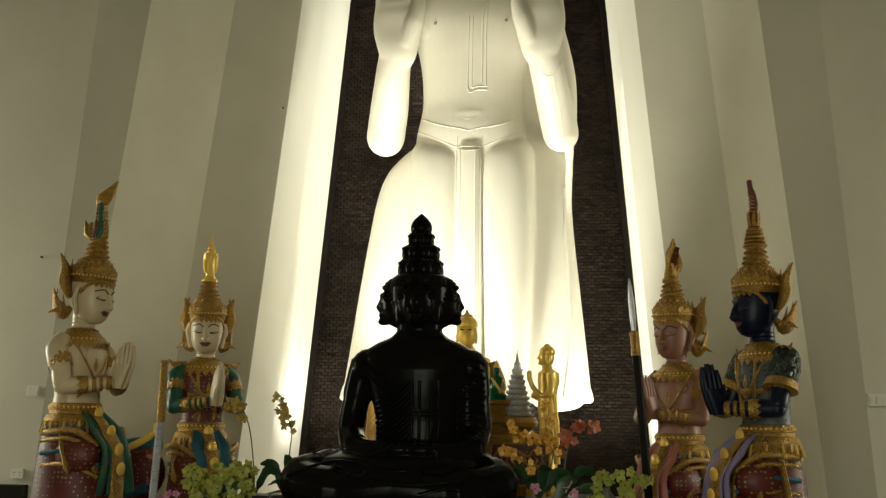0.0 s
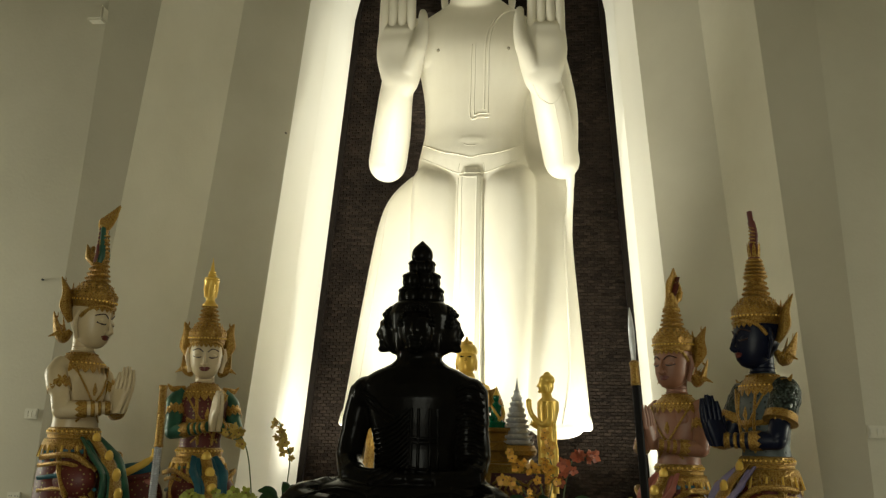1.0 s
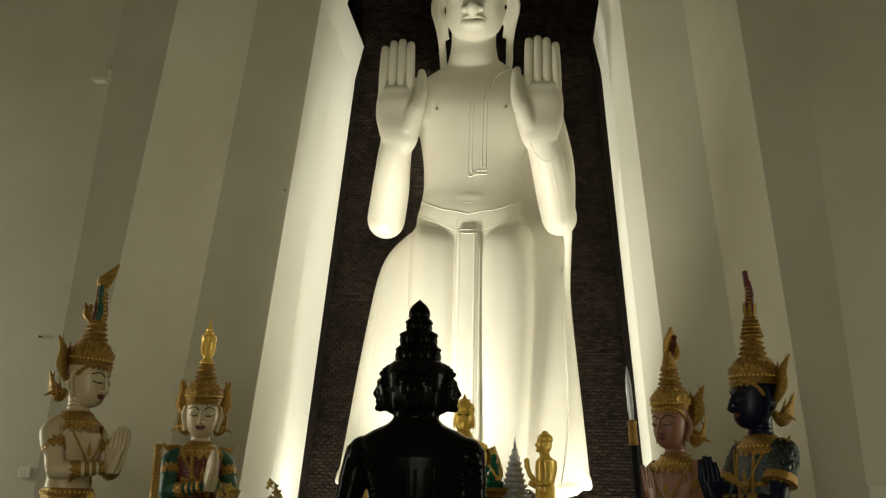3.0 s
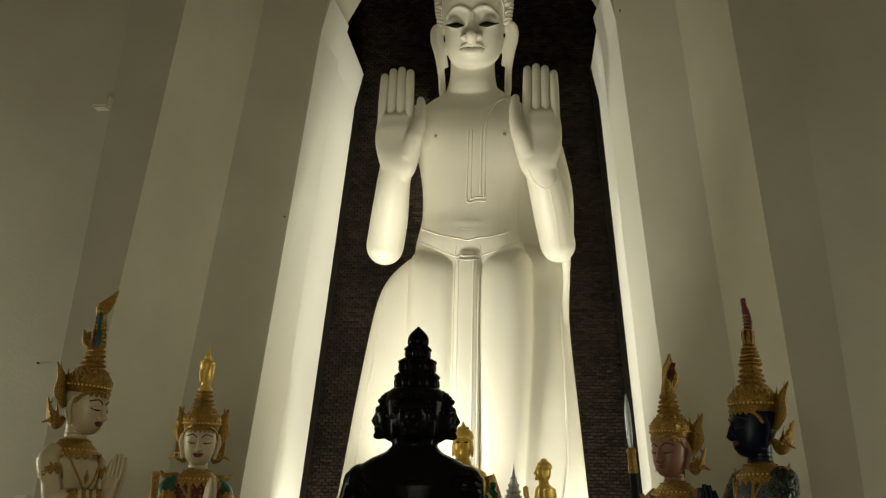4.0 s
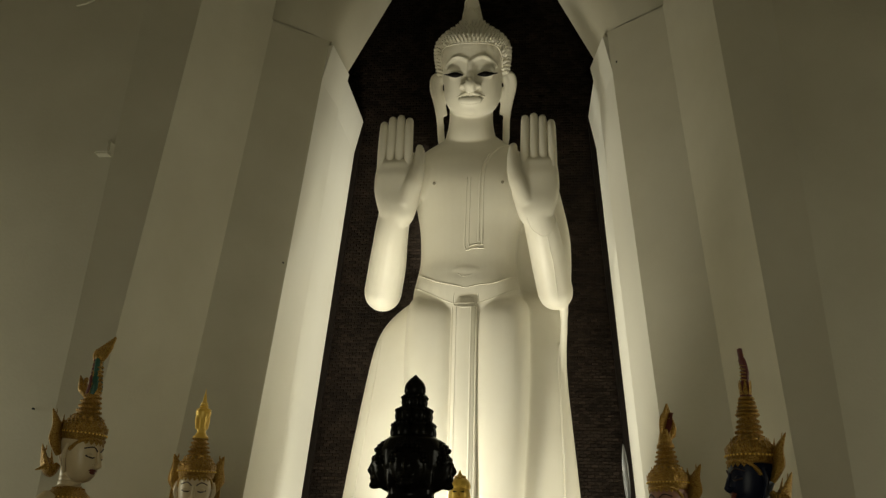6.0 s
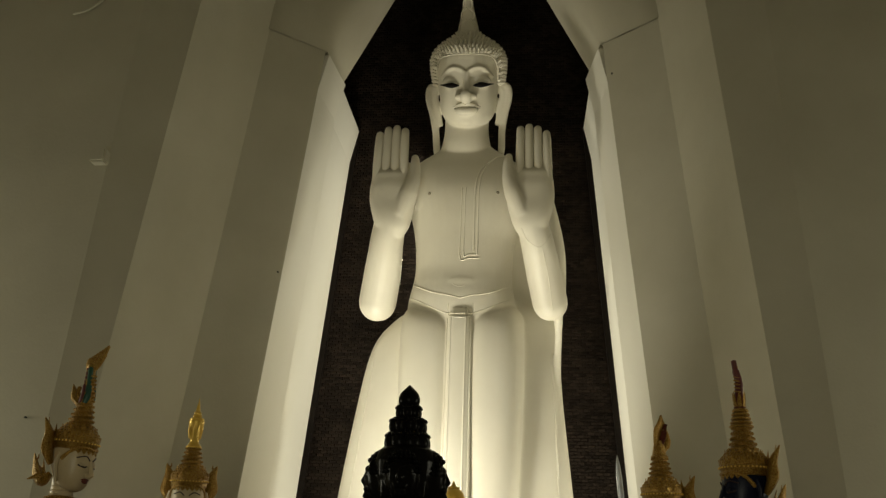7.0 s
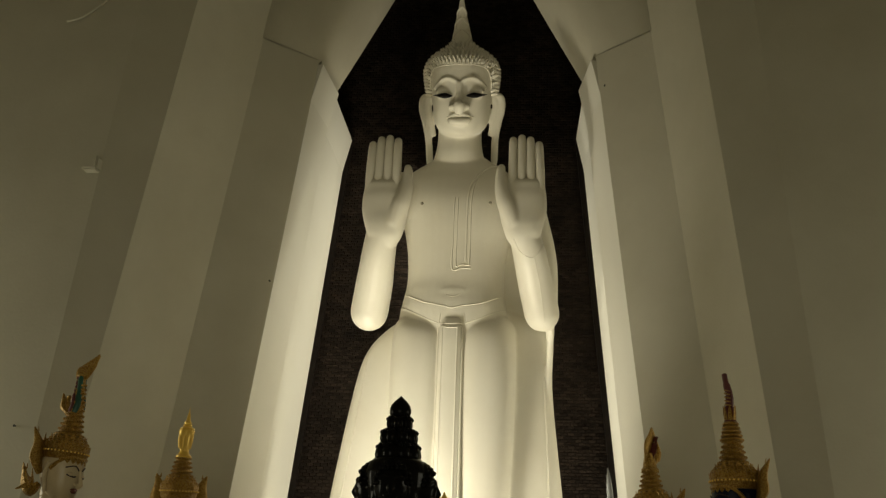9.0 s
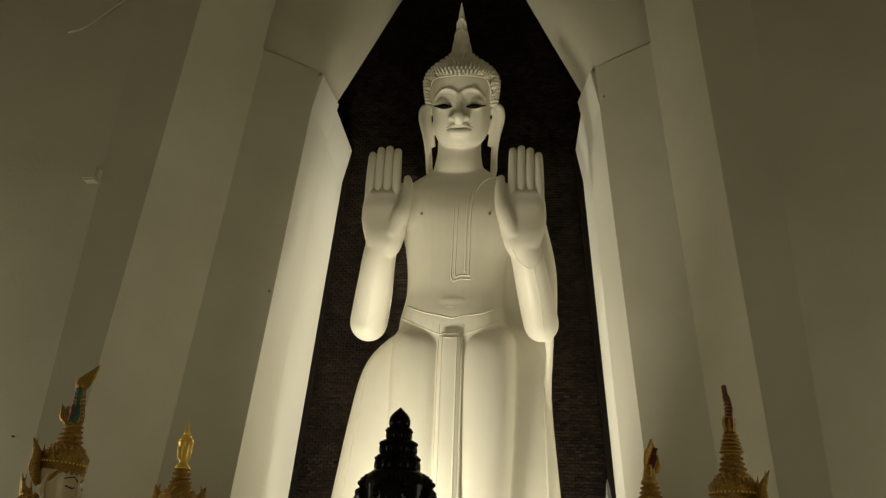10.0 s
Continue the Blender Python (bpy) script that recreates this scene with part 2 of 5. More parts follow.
def leaning_face(bm, s, p, q, z0, z1, inward=0.0, thick=0.3):
    """A thick slab between two leaning corners of one side; inward draws its top further in."""
    d = Vector((q[0] - p[0], q[1] - p[1])).normalized()
    nrm = Vector((-d.y, d.x)) * thick
    if nrm.x < 0:
        nrm = -nrm
    cols = 6
    loops = []
    levels = max(2, int((z1 - z0) / 0.45))
    for i in range(levels + 1):
        f = i / levels
        z = z0 + (z1 - z0) * f
        a, b = (Vector((w - k * z - inward * f, y)) for w, y, k in (p, q))
        face = [a.lerp(b, c / cols) for c in range(cols + 1)]
        rear = [v + Vector((nrm.x, max(nrm.y, 0.0))) for v in face[::-1]]
        loops.append([(s * v.x, v.y, z) for v in face + rear])
    skin(bm, loops)


def leaning_wall(name, s, p, q, z1, label):
    bm = bmesh.new()
    leaning_face(bm, s, p, q, 0, z1)
    return tagged(mesh_of(name, bm, PLASTER, smooth=30), label, "wall", kind="structure")


for s, side in ((-1, "west"), (1, "east")):
    C = CORNERS[s]
    leaning_wall("wall_pier_" + side, s, C["a"], C["b"], TOP, "tall splayed cream plaster pier beside the niche")
    leaning_wall("wall_return_" + side, s, C["b"], C["c"], 13.0, "tall cream plaster return of the pier")
    leaning_wall("wall_fold_" + side, s, C["c"], C["d"], 13.0, "narrow cream plaster fold of the wall")
    leaning_wall("wall_outer_" + side, s, C["d"], C["e"], 13.0, "cream plaster end wall of the hall")
    # jambs of the niche, in two steps, coved inwards under the ledge
    bm = bmesh.new()
    front, recess, rear = JAMBS[s]
    a = C["a"]
    start = (a[0] + 0.005, a[1] + 0.006, a[2])
    for p, q in ((start, front), (recess, rear)):
        leaning_face(bm, s, p, q, 0, 7.38, 0, 0.2)
        leaning_face(bm, s, p, q, 7.382, TOP - 0.06, 0.07, 0.2)
    tagged(mesh_of("wall_jamb_" + side, bm, JAMB, smooth=3), "white plaster jamb of the tall niche", "wall", kind="structure")
    # the ledge that caps them
    bm = bmesh.new()
    w0, w1 = a[0] - a[2] * TOP, rear[0] - rear[2] * TOP
    prism(bm, [(s * (w0 - 0.03), 10.312), (s * (w1 - 0.05), 12.6), (s * (w1 + 0.3), 12.6), (s * (w0 + 0.3), 10.62)], TOP - 0.06, TOP - 0.003)
    tagged(mesh_of("trim_jamb_" + side, bm, PLASTER), "thin plaster ledge capping the niche jamb", "trim", kind="structure")
    # the vault that springs from the pier and closes over the niche
    bm = bmesh.new()
    b = C["b"]
    x_b, x_a = b[0] - b[2] * TOP, a[0] - a[2] * TOP
    base = [(x_b, b[1] - 0.02), (x_b + 0.32 * (x_a - x_b), 9.91), (x_b + 0.64 * (x_a - x_b), 10.08), (x_a + 0.03, 10.27), (x_a - 0.01, 10.6), (x_a - 0.04, 10.9), (x_a - 0.05, 11.2)]
    rows = []
    for i in range(19):
        f = i / 18
        z = TOP + 4.0 * f
        row = []
        for j, (x0, y) in enumerate(base):
            q = j / 6
            share = 0.10 + 0.90 * min(1, q * 1.25) ** 1.2
            row.append((s * (x0 - x0 * (1 - (1 - f) ** 1.07) * share), y, z))
        rows.append(row)
    back = [[(x + s * 0.25, y + 0.05, z) for x, y, z in r] for r in rows]
    vr = [[bm.verts.new(p) for p in r] for r in rows]
    vb = [[bm.verts.new(p) for p in r] for r in back]
    for v in (vr, vb):
        for lo, hi in zip(v, v[1:]):
            for j in range(len(base) - 1):
                bm.faces.new((lo[j], lo[j + 1], hi[j + 1], hi[j]))
    for j in (0, len(base) - 1):
        for lo, hi, hi2, lo2 in zip(vr, vr[1:], vb[1:], vb):
            bm.faces.new((lo[j], hi[j], hi2[j], lo2[j]))
    tagged(mesh_of("wall_vault_" + side, bm, PLASTER, smooth=70), "curved cream plaster vault springing from the pier", "vault", kind="structure")

# unseen hall walls around and behind the camera, with a doorway and two windows; set wide so window light grazes the
# end walls
for s, side in ((-1, "west"), (1, "east")):
    bm = bmesh.new()
    x0, x1 = (-9.6, -9.0) if s < 0 else (9.0, 9.6)
    box(bm, x0, x1, -2.7, 6.7, 0, 13)
    box(bm, x0, x1, 8.25, 8.75, 0, 13)
    box(bm, x0, x1, 6.7, 8.25, 0, 0.9)
    box(bm, x0, x1, 6.7, 8.25, 3.5, 13)
    tagged(mesh_of("wall_" + side, bm, PLASTER), "unseen plain cream plaster side wall with a window opening, placed to suit the light", "wall", kind="structure")
bm = bmesh.new()
box(bm, -9.0, -1.4, -2.7, -2.5, 0, 13)
box(bm, 1.4, 9.0, -2.7, -2.5, 0, 13)
box(bm, -1.4, 1.4, -2.7, -2.5, 3.2, 13)
tagged(mesh_of("wall_south", bm, PLASTER), "plain cream plaster wall with an open doorway", "wall", kind="structure")
bm = bmesh.new()
box(bm, -9.8, 9.8, -2.9, 13.6, 13.0, 13.2)
tagged(mesh_of("ceiling", bm, PLASTER), "plain plaster ceiling high above the hall", "ceiling", kind="structure")

# outer shell behind the niche, unseen, added to stop sky light leaking in
for s, side in ((-1, "west"), (1, "east")):
    bm = bmesh.new()
    box(bm, min(s * 9.3, s * 9.6), max(s * 9.3, s * 9.6), 8.76, 13.3, 0, 13)
    tagged(mesh_of("sky_block_" + side, bm, PLASTER), "added unseen outer wall behind the niche, keeps sky light out", "wall", kind="structure")
bm = bmesh.new()
box(bm, -9.6, 9.6, 13.3, 13.5, 0, 13)
tagged(mesh_of("sky_block_north", bm, PLASTER), "added unseen outer wall behind the niche, keeps sky light out", "wall", kind="structure")

# niche back wall
bm = bmesh.new()
box(bm, -3.2, 3.2, 12.62, 13.2, 0, 13)
niche = tagged(mesh_of("wall_niche", bm, MORTAR), "dark brown brick wall at the back of the niche", "brick wall", kind="structure")
for s, side in ((-1, "west"), (1, "east")):
    bm = bmesh.new()
    w, _, k = JAMBS[s][2]
    lo, hi = w + 0.01, w + 0.01 - k * TOP
    prism(bm, [(s * x, y) for x, y in ((lo, 12.54), (lo, 12.615), (lo - 0.09, 12.615), (lo - 0.09, 12.54))], 0, TOP,
          [(s * x, y) for x, y in ((hi, 12.54), (hi, 12.615), (hi - 0.09, 12.615), (hi - 0.09, 12.54))])
    tagged(mesh_of("trim_niche_" + side, bm, TRIM), "dark narrow trim along the brick wall", "trim", kind="structure")
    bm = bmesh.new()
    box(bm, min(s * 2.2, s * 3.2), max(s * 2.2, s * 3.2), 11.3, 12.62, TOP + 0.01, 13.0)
    tagged(mesh_of("wall_niche_upper_" + side, bm, SHADE_BRICK), "upper side of the niche, its shade put into a near-black colour", "wall", kind="structure")
# baseboard on the outer wall
for s, side in ((-1, "west"), (1, "east")):
    bm = bmesh.new()
    box(bm, min(s * 4.05, s * 9.0), max(s * 4.05, s * 9.0), 8.38, 8.49, 0.0, 0.33)
    tagged(mesh_of("baseboard_" + side, bm, TRIM), "dark baseboard along the end wall", "baseboard", kind="structure")

# altar platform, below the view
bm = bmesh.new()
box(bm, -1.6, 1.6, 6.0, 9.9, 0.0, 0.32)
tagged(mesh_of("altar_platform", bm, TRIM), "low dark altar platform", "platform", kind="structure")

# ---- the standing white statue


def white_statue():
    bm = bmesh.new()
    # skirt of the robe, spread flat behind the legs
    stack(bm, spline([(cx, 11.87, z, rx, ry) for cx, z, rx, ry in ((-0.085, 1.22, 1.65, 0.36), (-0.065, 1.89, 1.57, 0.36), (-0.05, 2.58, 1.49, 0.36), (-0.025, 3.43, 1.385, 0.35), (0.01, 3.99, 1.315, 0.34), (0.05, 4.3, 1.235, 0.33), (0.12, 4.52, 1.12, 0.31), (0.2, 4.68, 0.98, 0.28), (0.3, 4.8, 0.7, 0.22))]), n=56, power=2.7)
    # the robe that falls behind the covered arm
    stack(bm, spline([(cx, 11.9, z, rx, ry) for cx, z, rx, ry in ((0.85, 3.6, 0.44, 0.2), (0.86, 4.3, 0.44, 0.2), (0.86, 4.8, 0.46, 0.2), (0.86, 5.4, 0.46, 0.2), (0.84, 6.0, 0.46, 0.19), (0.78, 6.5, 0.42, 0.17), (0.7, 6.8, 0.3, 0.12))]), n=28, power=2.8)
    # legs under the cloth
    for s in (-1, 1):
        stack(bm, spline([(0.015 + s * cx, cy, z, rx, ry) for cx, cy, z, rx, ry in ((0.37, 11.6, 0.95, 0.33, 0.40), (0.38, 11.57, 1.6, 0.345, 0.41), (0.40, 11.55, 2.3, 0.365, 0.43), (0.42, 11.53, 3.1, 0.39, 0.45), (0.43, 11.52, 3.8, 0.40, 0.46), (0.43, 11.53, 4.2, 0.40, 0.45), (0.435, 11.55, 4.42, 0.385, 0.42), (0.45, 11.58, 4.55, 0.345, 0.36), (0.47, 11.62, 4.64, 0.26, 0.26))]), n=40, power=2.35)
        blob(bm, (0.015 + s * 0.60, 11.56, 4.46), (0.225, 0.35, 0.235), u=24, v=14)
    blob(bm, (1.12, 11.72, 1.24), (0.34, 0.15, 0.13))
    tube(bm, [(1.38, 11.78, 1.5), (1.5, 11.78, 1.32), (1.57, 11.78, 1.24)], [0.12, 0.08, 0.02], n=10)
    tube(bm, [(-1.52, 11.8, 1.5), (-1.66, 11.8, 1.34), (-1.74, 11.8, 1.24)], [0.12, 0.08, 0.02], n=10)
    # front fold
    stack(bm, [(0.01, 11.33, z, rx, ry) for z, rx, ry in ((0.95, 0.17, 0.26), (2.5, 0.17, 0.27), (3.8, 0.17, 0.27), (4.25, 0.165, 0.265), (4.42, 0.155, 0.25), (4.56, 0.13, 0.2))], n=24, power=4)
    # trunk
    stack(bm, spline([(cx, 11.62, z, rx, ry) for cx, z, rx, ry in ((0.0, 4.2, 0.70, 0.42), (0.0, 4.5, 0.755, 0.46), (-0.01, 4.75, 0.735, 0.47), (-0.01, 4.95, 0.695, 0.44), (0.0, 5.2, 0.668, 0.405), (0.005, 5.6, 0.69, 0.415), (0.03, 5.95, 0.775, 0.45), (0.02, 6.3, 0.86, 0.46), (0.02, 6.6, 0.86, 0.40), (0.02, 6.82, 0.75, 0.33), (0.02, 6.97, 0.54, 0.29), (0.03, 7.08, 0.38, 0.27))]), n=44, power=2.3)
    blob(bm, (0.0, 11.36, 4.93), (0.46, 0.19, 0.20), u=20, v=12)
    blob(bm, (0.01, 11.27, 4.53), (0.155, 0.12, 0.13), u=20, v=12)
    blob(bm, (0.0, 11.45, 5.3), (0.50, 0.22, 0.5), u=20, v=12)
    for s in (-1, 1):
        blob(bm, (0.02 + s * 0.40, 11.36, 6.3), (0.40, 0.125, 0.36), u=20, v=12)
        blob(bm, (0.02 + s * 0.86, 11.64, 6.62), (0.30, 0.3, 0.28))
        # upper arm, forearm and palm
        e = -1.12 if s < 0 else 1.19
        g = 0.245 if s < 0 else 0.225
        arm = smooth_path([(s * 0.98, 11.66, 6.6), (e + s * 0.0, 11.58, 5.6), (e + s * 0.01, 11.42, 4.85), (e, 11.32, 4.66)])
        tube(bm, arm, [g - 0.02] * len(arm), n=22)
        blob(bm, (e, 11.27, 4.66), (g + 0.005, g + 0.02, g + 0.005), u=22, v=14)
        wx = -0.865 if s < 0 else 0.93
        fore = smooth_path([(e, 11.27, 4.66), ((2.2 * e + wx) / 3.2, 11.06, 4.98), ((e + 2 * wx) / 3, 10.76, 5.34), (wx, 10.58, 5.62)])
        n = len(fore)
        tube(bm, fore, [float(np.interp(i / (n - 1), [0, 0.35, 0.75, 0.93, 1.0], [g + 0.01, g + 0.005, 0.212, 0.19, 0.14])) for i in range(n)], n=22)
        h = -0.865 if s < 0 else 0.935
        stack(bm, spline([(h - s * 0.01, 10.62, 5.34, 0.10, 0.09), (h, 10.60, 5.46, 0.205, 0.15), (h, 10.57, 5.62, 0.262, 0.16), (h, 10.54, 5.82, 0.308, 0.135), (h + s * 0.01, 10.51, 6.0, 0.297, 0.115), (h + s * 0.03, 10.50, 6.12, 0.262, 0.098), (h + s * 0.04, 10.49, 6.2, 0.24, 0.085), (h + s * 0.045, 10.49, 6.27, 0.21, 0.05)]), n=32, power=2.5)
        thumb = smooth_path([(h - s * 0.10, 10.53, 5.62), (h - s * 0.20, 10.47, 5.86), (h - s * 0.272, 10.45, 6.1), (h - s * 0.29, 10.45, 6.3), (h - s * 0.275, 10.46, 6.46)])
        n = len(thumb)
        tube(bm, thumb, [float(np.interp(i / (n - 1), [0, 0.3, 0.6, 0.85, 0.95, 1.0], [0.13, 0.125, 0.08, 0.062, 0.048, 0.02])) for i in range(n)], n=14)
    # cloth hanging from the covered forearm
    tube(bm, smooth_path([(1.16, 11.02, 5.2), (1.28, 11.2, 4.75), (1.30, 11.5, 4.35), (1.285, 11.72, 3.8), (1.30, 11.8, 2.8)]), [0.05] * 6 + [0.06] * 6 + [0.05] * 7 + [0.04] * 4 + [0.02, 0.01], n=12)
    # neck and head
    stack(bm, spline([(0, 11.55, z, rx, ry) for z, rx, ry in ((6.7, 0.30, 0.10), (6.9, 0.42, 0.22), (7.08, 0.37, 0.28), (7.25, 0.335, 0.29), (7.45, 0.32, 0.3), (7.7, 0.33, 0.32))]), n=28)
    hm = Matrix.Translation((0.03, 11.52, 7.45)) @ Matrix.Rotation(radians(25), 4, "X")
    stack(bm, spline([(0, cy, z, rx, ry) for cy, z, rx, ry in ((-0.22, -0.03, 0.10, 0.10), (-0.18, 0.01, 0.23, 0.21), (-0.12, 0.08, 0.325, 0.31), (-0.07, 0.18, 0.38, 0.38), (-0.03, 0.32, 0.41, 0.43), (0, 0.48, 0.42, 0.46), (0.02, 0.66, 0.43, 0.47), (0.04, 0.85, 0.45, 0.48), (0.06, 1.0, 0.44, 0.46), (0.08, 1.15, 0.34, 0.36), (0.1, 1.22, 0.2, 0.2))]), n=40, power=2.3, m=hm)
    # ears with long lobes
    for s in (-1, 1):
        tube(bm, smooth_path([(s * 0.45, 0.05, 0.62), (s * 0.57, 0.05, 0.56), (s * 0.585, 0.04, 0.40), (s * 0.53, 0.02, 0.18), (s * 0.49, -0.01, -0.05), (s * 0.48, 0.0, -0.26), (s * 0.47, 0.0, -0.48)]), [0.035] * 4 + [0.056] * 26 + [0.056, 0.056, 0.056, 0.052, 0.045, 0.035, 0.02], n=12, flat=0.9, m=hm)
        tube(bm, smooth_path([(s * 0.45, 0.05, 0.58), (s * 0.50, 0.05, 0.45), (s * 0.46, 0.03, 0.2), (s * 0.43, 0.02, 0.0)]), 0.055, n=10, m=hm)
        # brows, lids, nostrils
        tube(bm, smooth_path([(0, -0.455, 0.72), (s * 0.10, -0.455, 0.79), (s * 0.24, -0.41, 0.79), (s * 0.38, -0.27, 0.67)]), 0.024, n=8, m=hm)
        blob(bm, (s * 0.215, -0.37, 0.60), (0.14, 0.085, 0.095), m=hm)
        blob(bm, (s * 0.095, -0.50, 0.385), (0.068, 0.06, 0.05), m=hm)
    tube(bm, smooth_path([(0, -0.46, 0.74), (0, -0.485, 0.60), (0, -0.54, 0.46), (0, -0.575, 0.385), (0, -0.50, 0.34)]), [0.04] * 8 + [0.05] * 6 + [0.075] * 6 + [0.08] * 4 + [0.05], n=14, m=hm)
    tube(bm, smooth_path([(-0.21, -0.37, 0.245), (-0.11, -0.44, 0.274), (-0.04, -0.465, 0.29), (0, -0.46, 0.28), (0.04, -0.465, 0.29), (0.11, -0.44, 0.274), (0.21, -0.37, 0.245)]), [0.012] * 3 + [0.032] * 31 + [0.03, 0.02, 0.01], n=8, m=hm)
    tube(bm, smooth_path([(-0.18, -0.38, 0.205), (-0.08, -0.44, 0.18), (0, -0.45, 0.172), (0.08, -0.44, 0.18), (0.18, -0.38, 0.205)]), [0.012] * 3 + [0.045] * 19 + [0.03, 0.02, 0.01], n=8, m=hm)
    blob(bm, (0, -0.40, 0.30), (0.15, 0.06, 0.05), m=hm)
    blob(bm, (0, -0.34, 0.06), (0.13, 0.09, 0.08), m=hm)
    tmp = mesh_of("statue_rough", bm, WHITE)
    rm = tmp.modifiers.new("remesh", "REMESH")
    rm.mode, rm.voxel_size = "VOXEL", 0.016
    sm = tmp.modifiers.new("smooth", "SMOOTH")
    sm.factor, sm.iterations = 0.5, 9
    dg = bpy.context.evaluated_depsgraph_get()
    me = bpy.data.meshes.new_from_object(tmp.evaluated_get(dg))
    bm = bmesh.new()
    bm.from_mesh(me)
    bpy.data.objects.remove(tmp)
    from mathutils.bvhtree import BVHTree
    tree = BVHTree.FromBMesh(bm)

    def on_front(x, z):
        hit = tree.ray_cast(Vector((x, 9.0, z)), Vector((0, 1, 0)))[0]
        return hit if hit else Vector((x, 11.3, z))

    def line(pts, r=0.016):
        path = []
        flat = smooth_path([(x, 0, z) for x, z in pts], 8)
        path = [on_front(p.x, p.z) for p in flat]
        tube(bm, path, r, n=6)

    # belt, panels and hems as raised cords
    line([(-0.67, 4.96), (-0.4, 4.80), (-0.12, 4.73), (0.0, 4.70), (0.12, 4.73), (0.4, 4.79), (0.66, 4.95)], 0.008)
    line([(-0.72, 4.78), (-0.45, 4.62), (-0.2, 4.50), (0.0, 4.47), (0.2, 4.50), (0.45, 4.61), (0.70, 4.76)], 0.007)
    line([(-0.15, 4.62), (-0.155, 4.50), (-0.11, 4.43), (0.01, 4.41), (0.13, 4.43), (0.175, 4.50), (0.17, 4.62)], 0.007)
    for x in (-0.165, -0.105, 0.09, 0.155):
        line([(x, 4.42), (x, 3.0), (x, 1.1)], 0.013)
    for o in (0, 0.05):
        line([(0.62 - o, 6.93 - o * 0.2), (0.52 - o, 6.90 - o * 0.7), (0.38 - o, 6.78 - o * 0.7), (0.28 - o * 0.9, 6.6 - o * 0.3), (0.225 - o, 6.3), (0.215 - o, 5.8), (0.21 - o, 5.33 + o)], 0.014)
        line([(0.23, 5.28 + o), (0.1, 5.28 + o), (-0.02 + o, 5.28 + o), (-0.02 + o, 5.7), (-0.01 + o, 6.3)], 0.010)
    line([(-1.18, 4.12), (-1.26, 3.4), (-1.37, 2.5), (-1.52, 1.4)], 0.014)
    line([(1.22, 3.9), (1.26, 3.0), (1.28, 2.0), (1.2, 1.3)], 0.018)
    line([(-0.10, 4.90), (-0.04, 4.865), (0.03, 4.865), (0.09, 4.90)], 0.004)
    line([(0.82, 5.42), (0.9, 5.28), (1.03, 5.2), (1.13, 5.26), (1.2, 5.42)], 0.007)
    line([(1.08, 5.21), (1.16, 4.9), (1.22, 4.5)], 0.007)
    for s in (-1, 1):
        c = on_front(0.005 + s * 0.475, 6.24)
        blob(bm, c, (0.024, 0.022, 0.024), 2, u=8, v=5)
    # fingers held together
    for s, h in ((-1, -0.865), (1, 0.935)):
        for i, top in enumerate((6.81, 6.88, 6.90, 6.86) if s < 0 else (6.79, 6.86, 6.89, 6.86)):
            x = h + s * (0.225 - 0.118 * i)
            path = smooth_path([(x, 10.49, 6.08), (x - s * 0.004, 10.462, 6.4), (x - s * (0.012 - 0.004 * i), 10.46, top - 0.12), (x - s * (0.018 - 0.006 * i), 10.48, top)], 7)
            n = len(path)
            tube(bm, path, [float(np.interp(k / (n - 1), [0, 0.3, 0.7, 0.88, 0.96, 1], [0.062, 0.060, 0.056, 0.05, 0.036, 0.012])) for k in range(n)], n=16)
    # hair: rows of curls over a cap, a mound and a flame
    stack(bm, [(0, 0.09, z, rx, rx * 1.02) for z, rx in ((0.62, 0.46), (0.8, 0.50), (0.93, 0.51), (1.05, 0.47), (1.15, 0.38), (1.23, 0.26), (1.28, 0.17), (1.33, 0.13))], n=32, m=hm)
    for k in range(16):
        f = k / 15
        zc = 0.60 + 0.72 * f
        rx = float(np.interp(zc, [0.6, 0.8, 0.93, 1.05, 1.15, 1.23, 1.28, 1.33], [0.475, 0.51, 0.52, 0.48, 0.39, 0.27, 0.19, 0.14]))
        cnt = max(10, int(2 * math.pi * rx / 0.056))
        for i in range(cnt):
            b = 2 * math.pi * (i + 0.5 * (k % 2)) / cnt
            d = Vector((math.cos(b), math.sin(b), 0))
            low = 1.0 if d.y < -0.72 else (0.98 if d.y < -0.55 else 0.80 if d.y < -0.4 else 0.55)
            if zc < low or d.y > 0.6:
                continue
            up = 0.25 + 1.1 * f
            p = Vector((0, 0.09, zc)) + rx * d
            q = (d + Vector((0, 0, up))).normalized()
            tube(bm, [p - 0.01 * q, p + 0.022 * q, p + 0.05 * q, p + 0.072 * q], [0.028, 0.027, 0.017, 0.003], n=6, m=hm)
    stack(bm, [(0, 0.09, z, rx, rx * 0.8) for z, rx in ((1.29, 0.13), (1.33, 0.165), (1.40, 0.155), (1.52, 0.13), (1.65, 0.10), (1.78, 0.072), (1.90, 0.047), (2.0, 0.03), (2.12, 0.006))], n=20, m=hm)
    for s in (-1, 1):
        for k in range(3):
            z = 1.35 + 0.17 * k
            w = 0.145 - 0.036 * k
            tube(bm, smooth_path([(s * w * 0.1, 0.09 - w * 0.86, z), (s * w * 0.75, 0.09 - w * 0.62, z + 0.04), (s * w * 0.8, 0.09 - w * 0.5, z + 0.12), (s * w * 0.15, 0.09 - w * 0.72, z + 0.2)]), 0.017, n=6, m=hm)
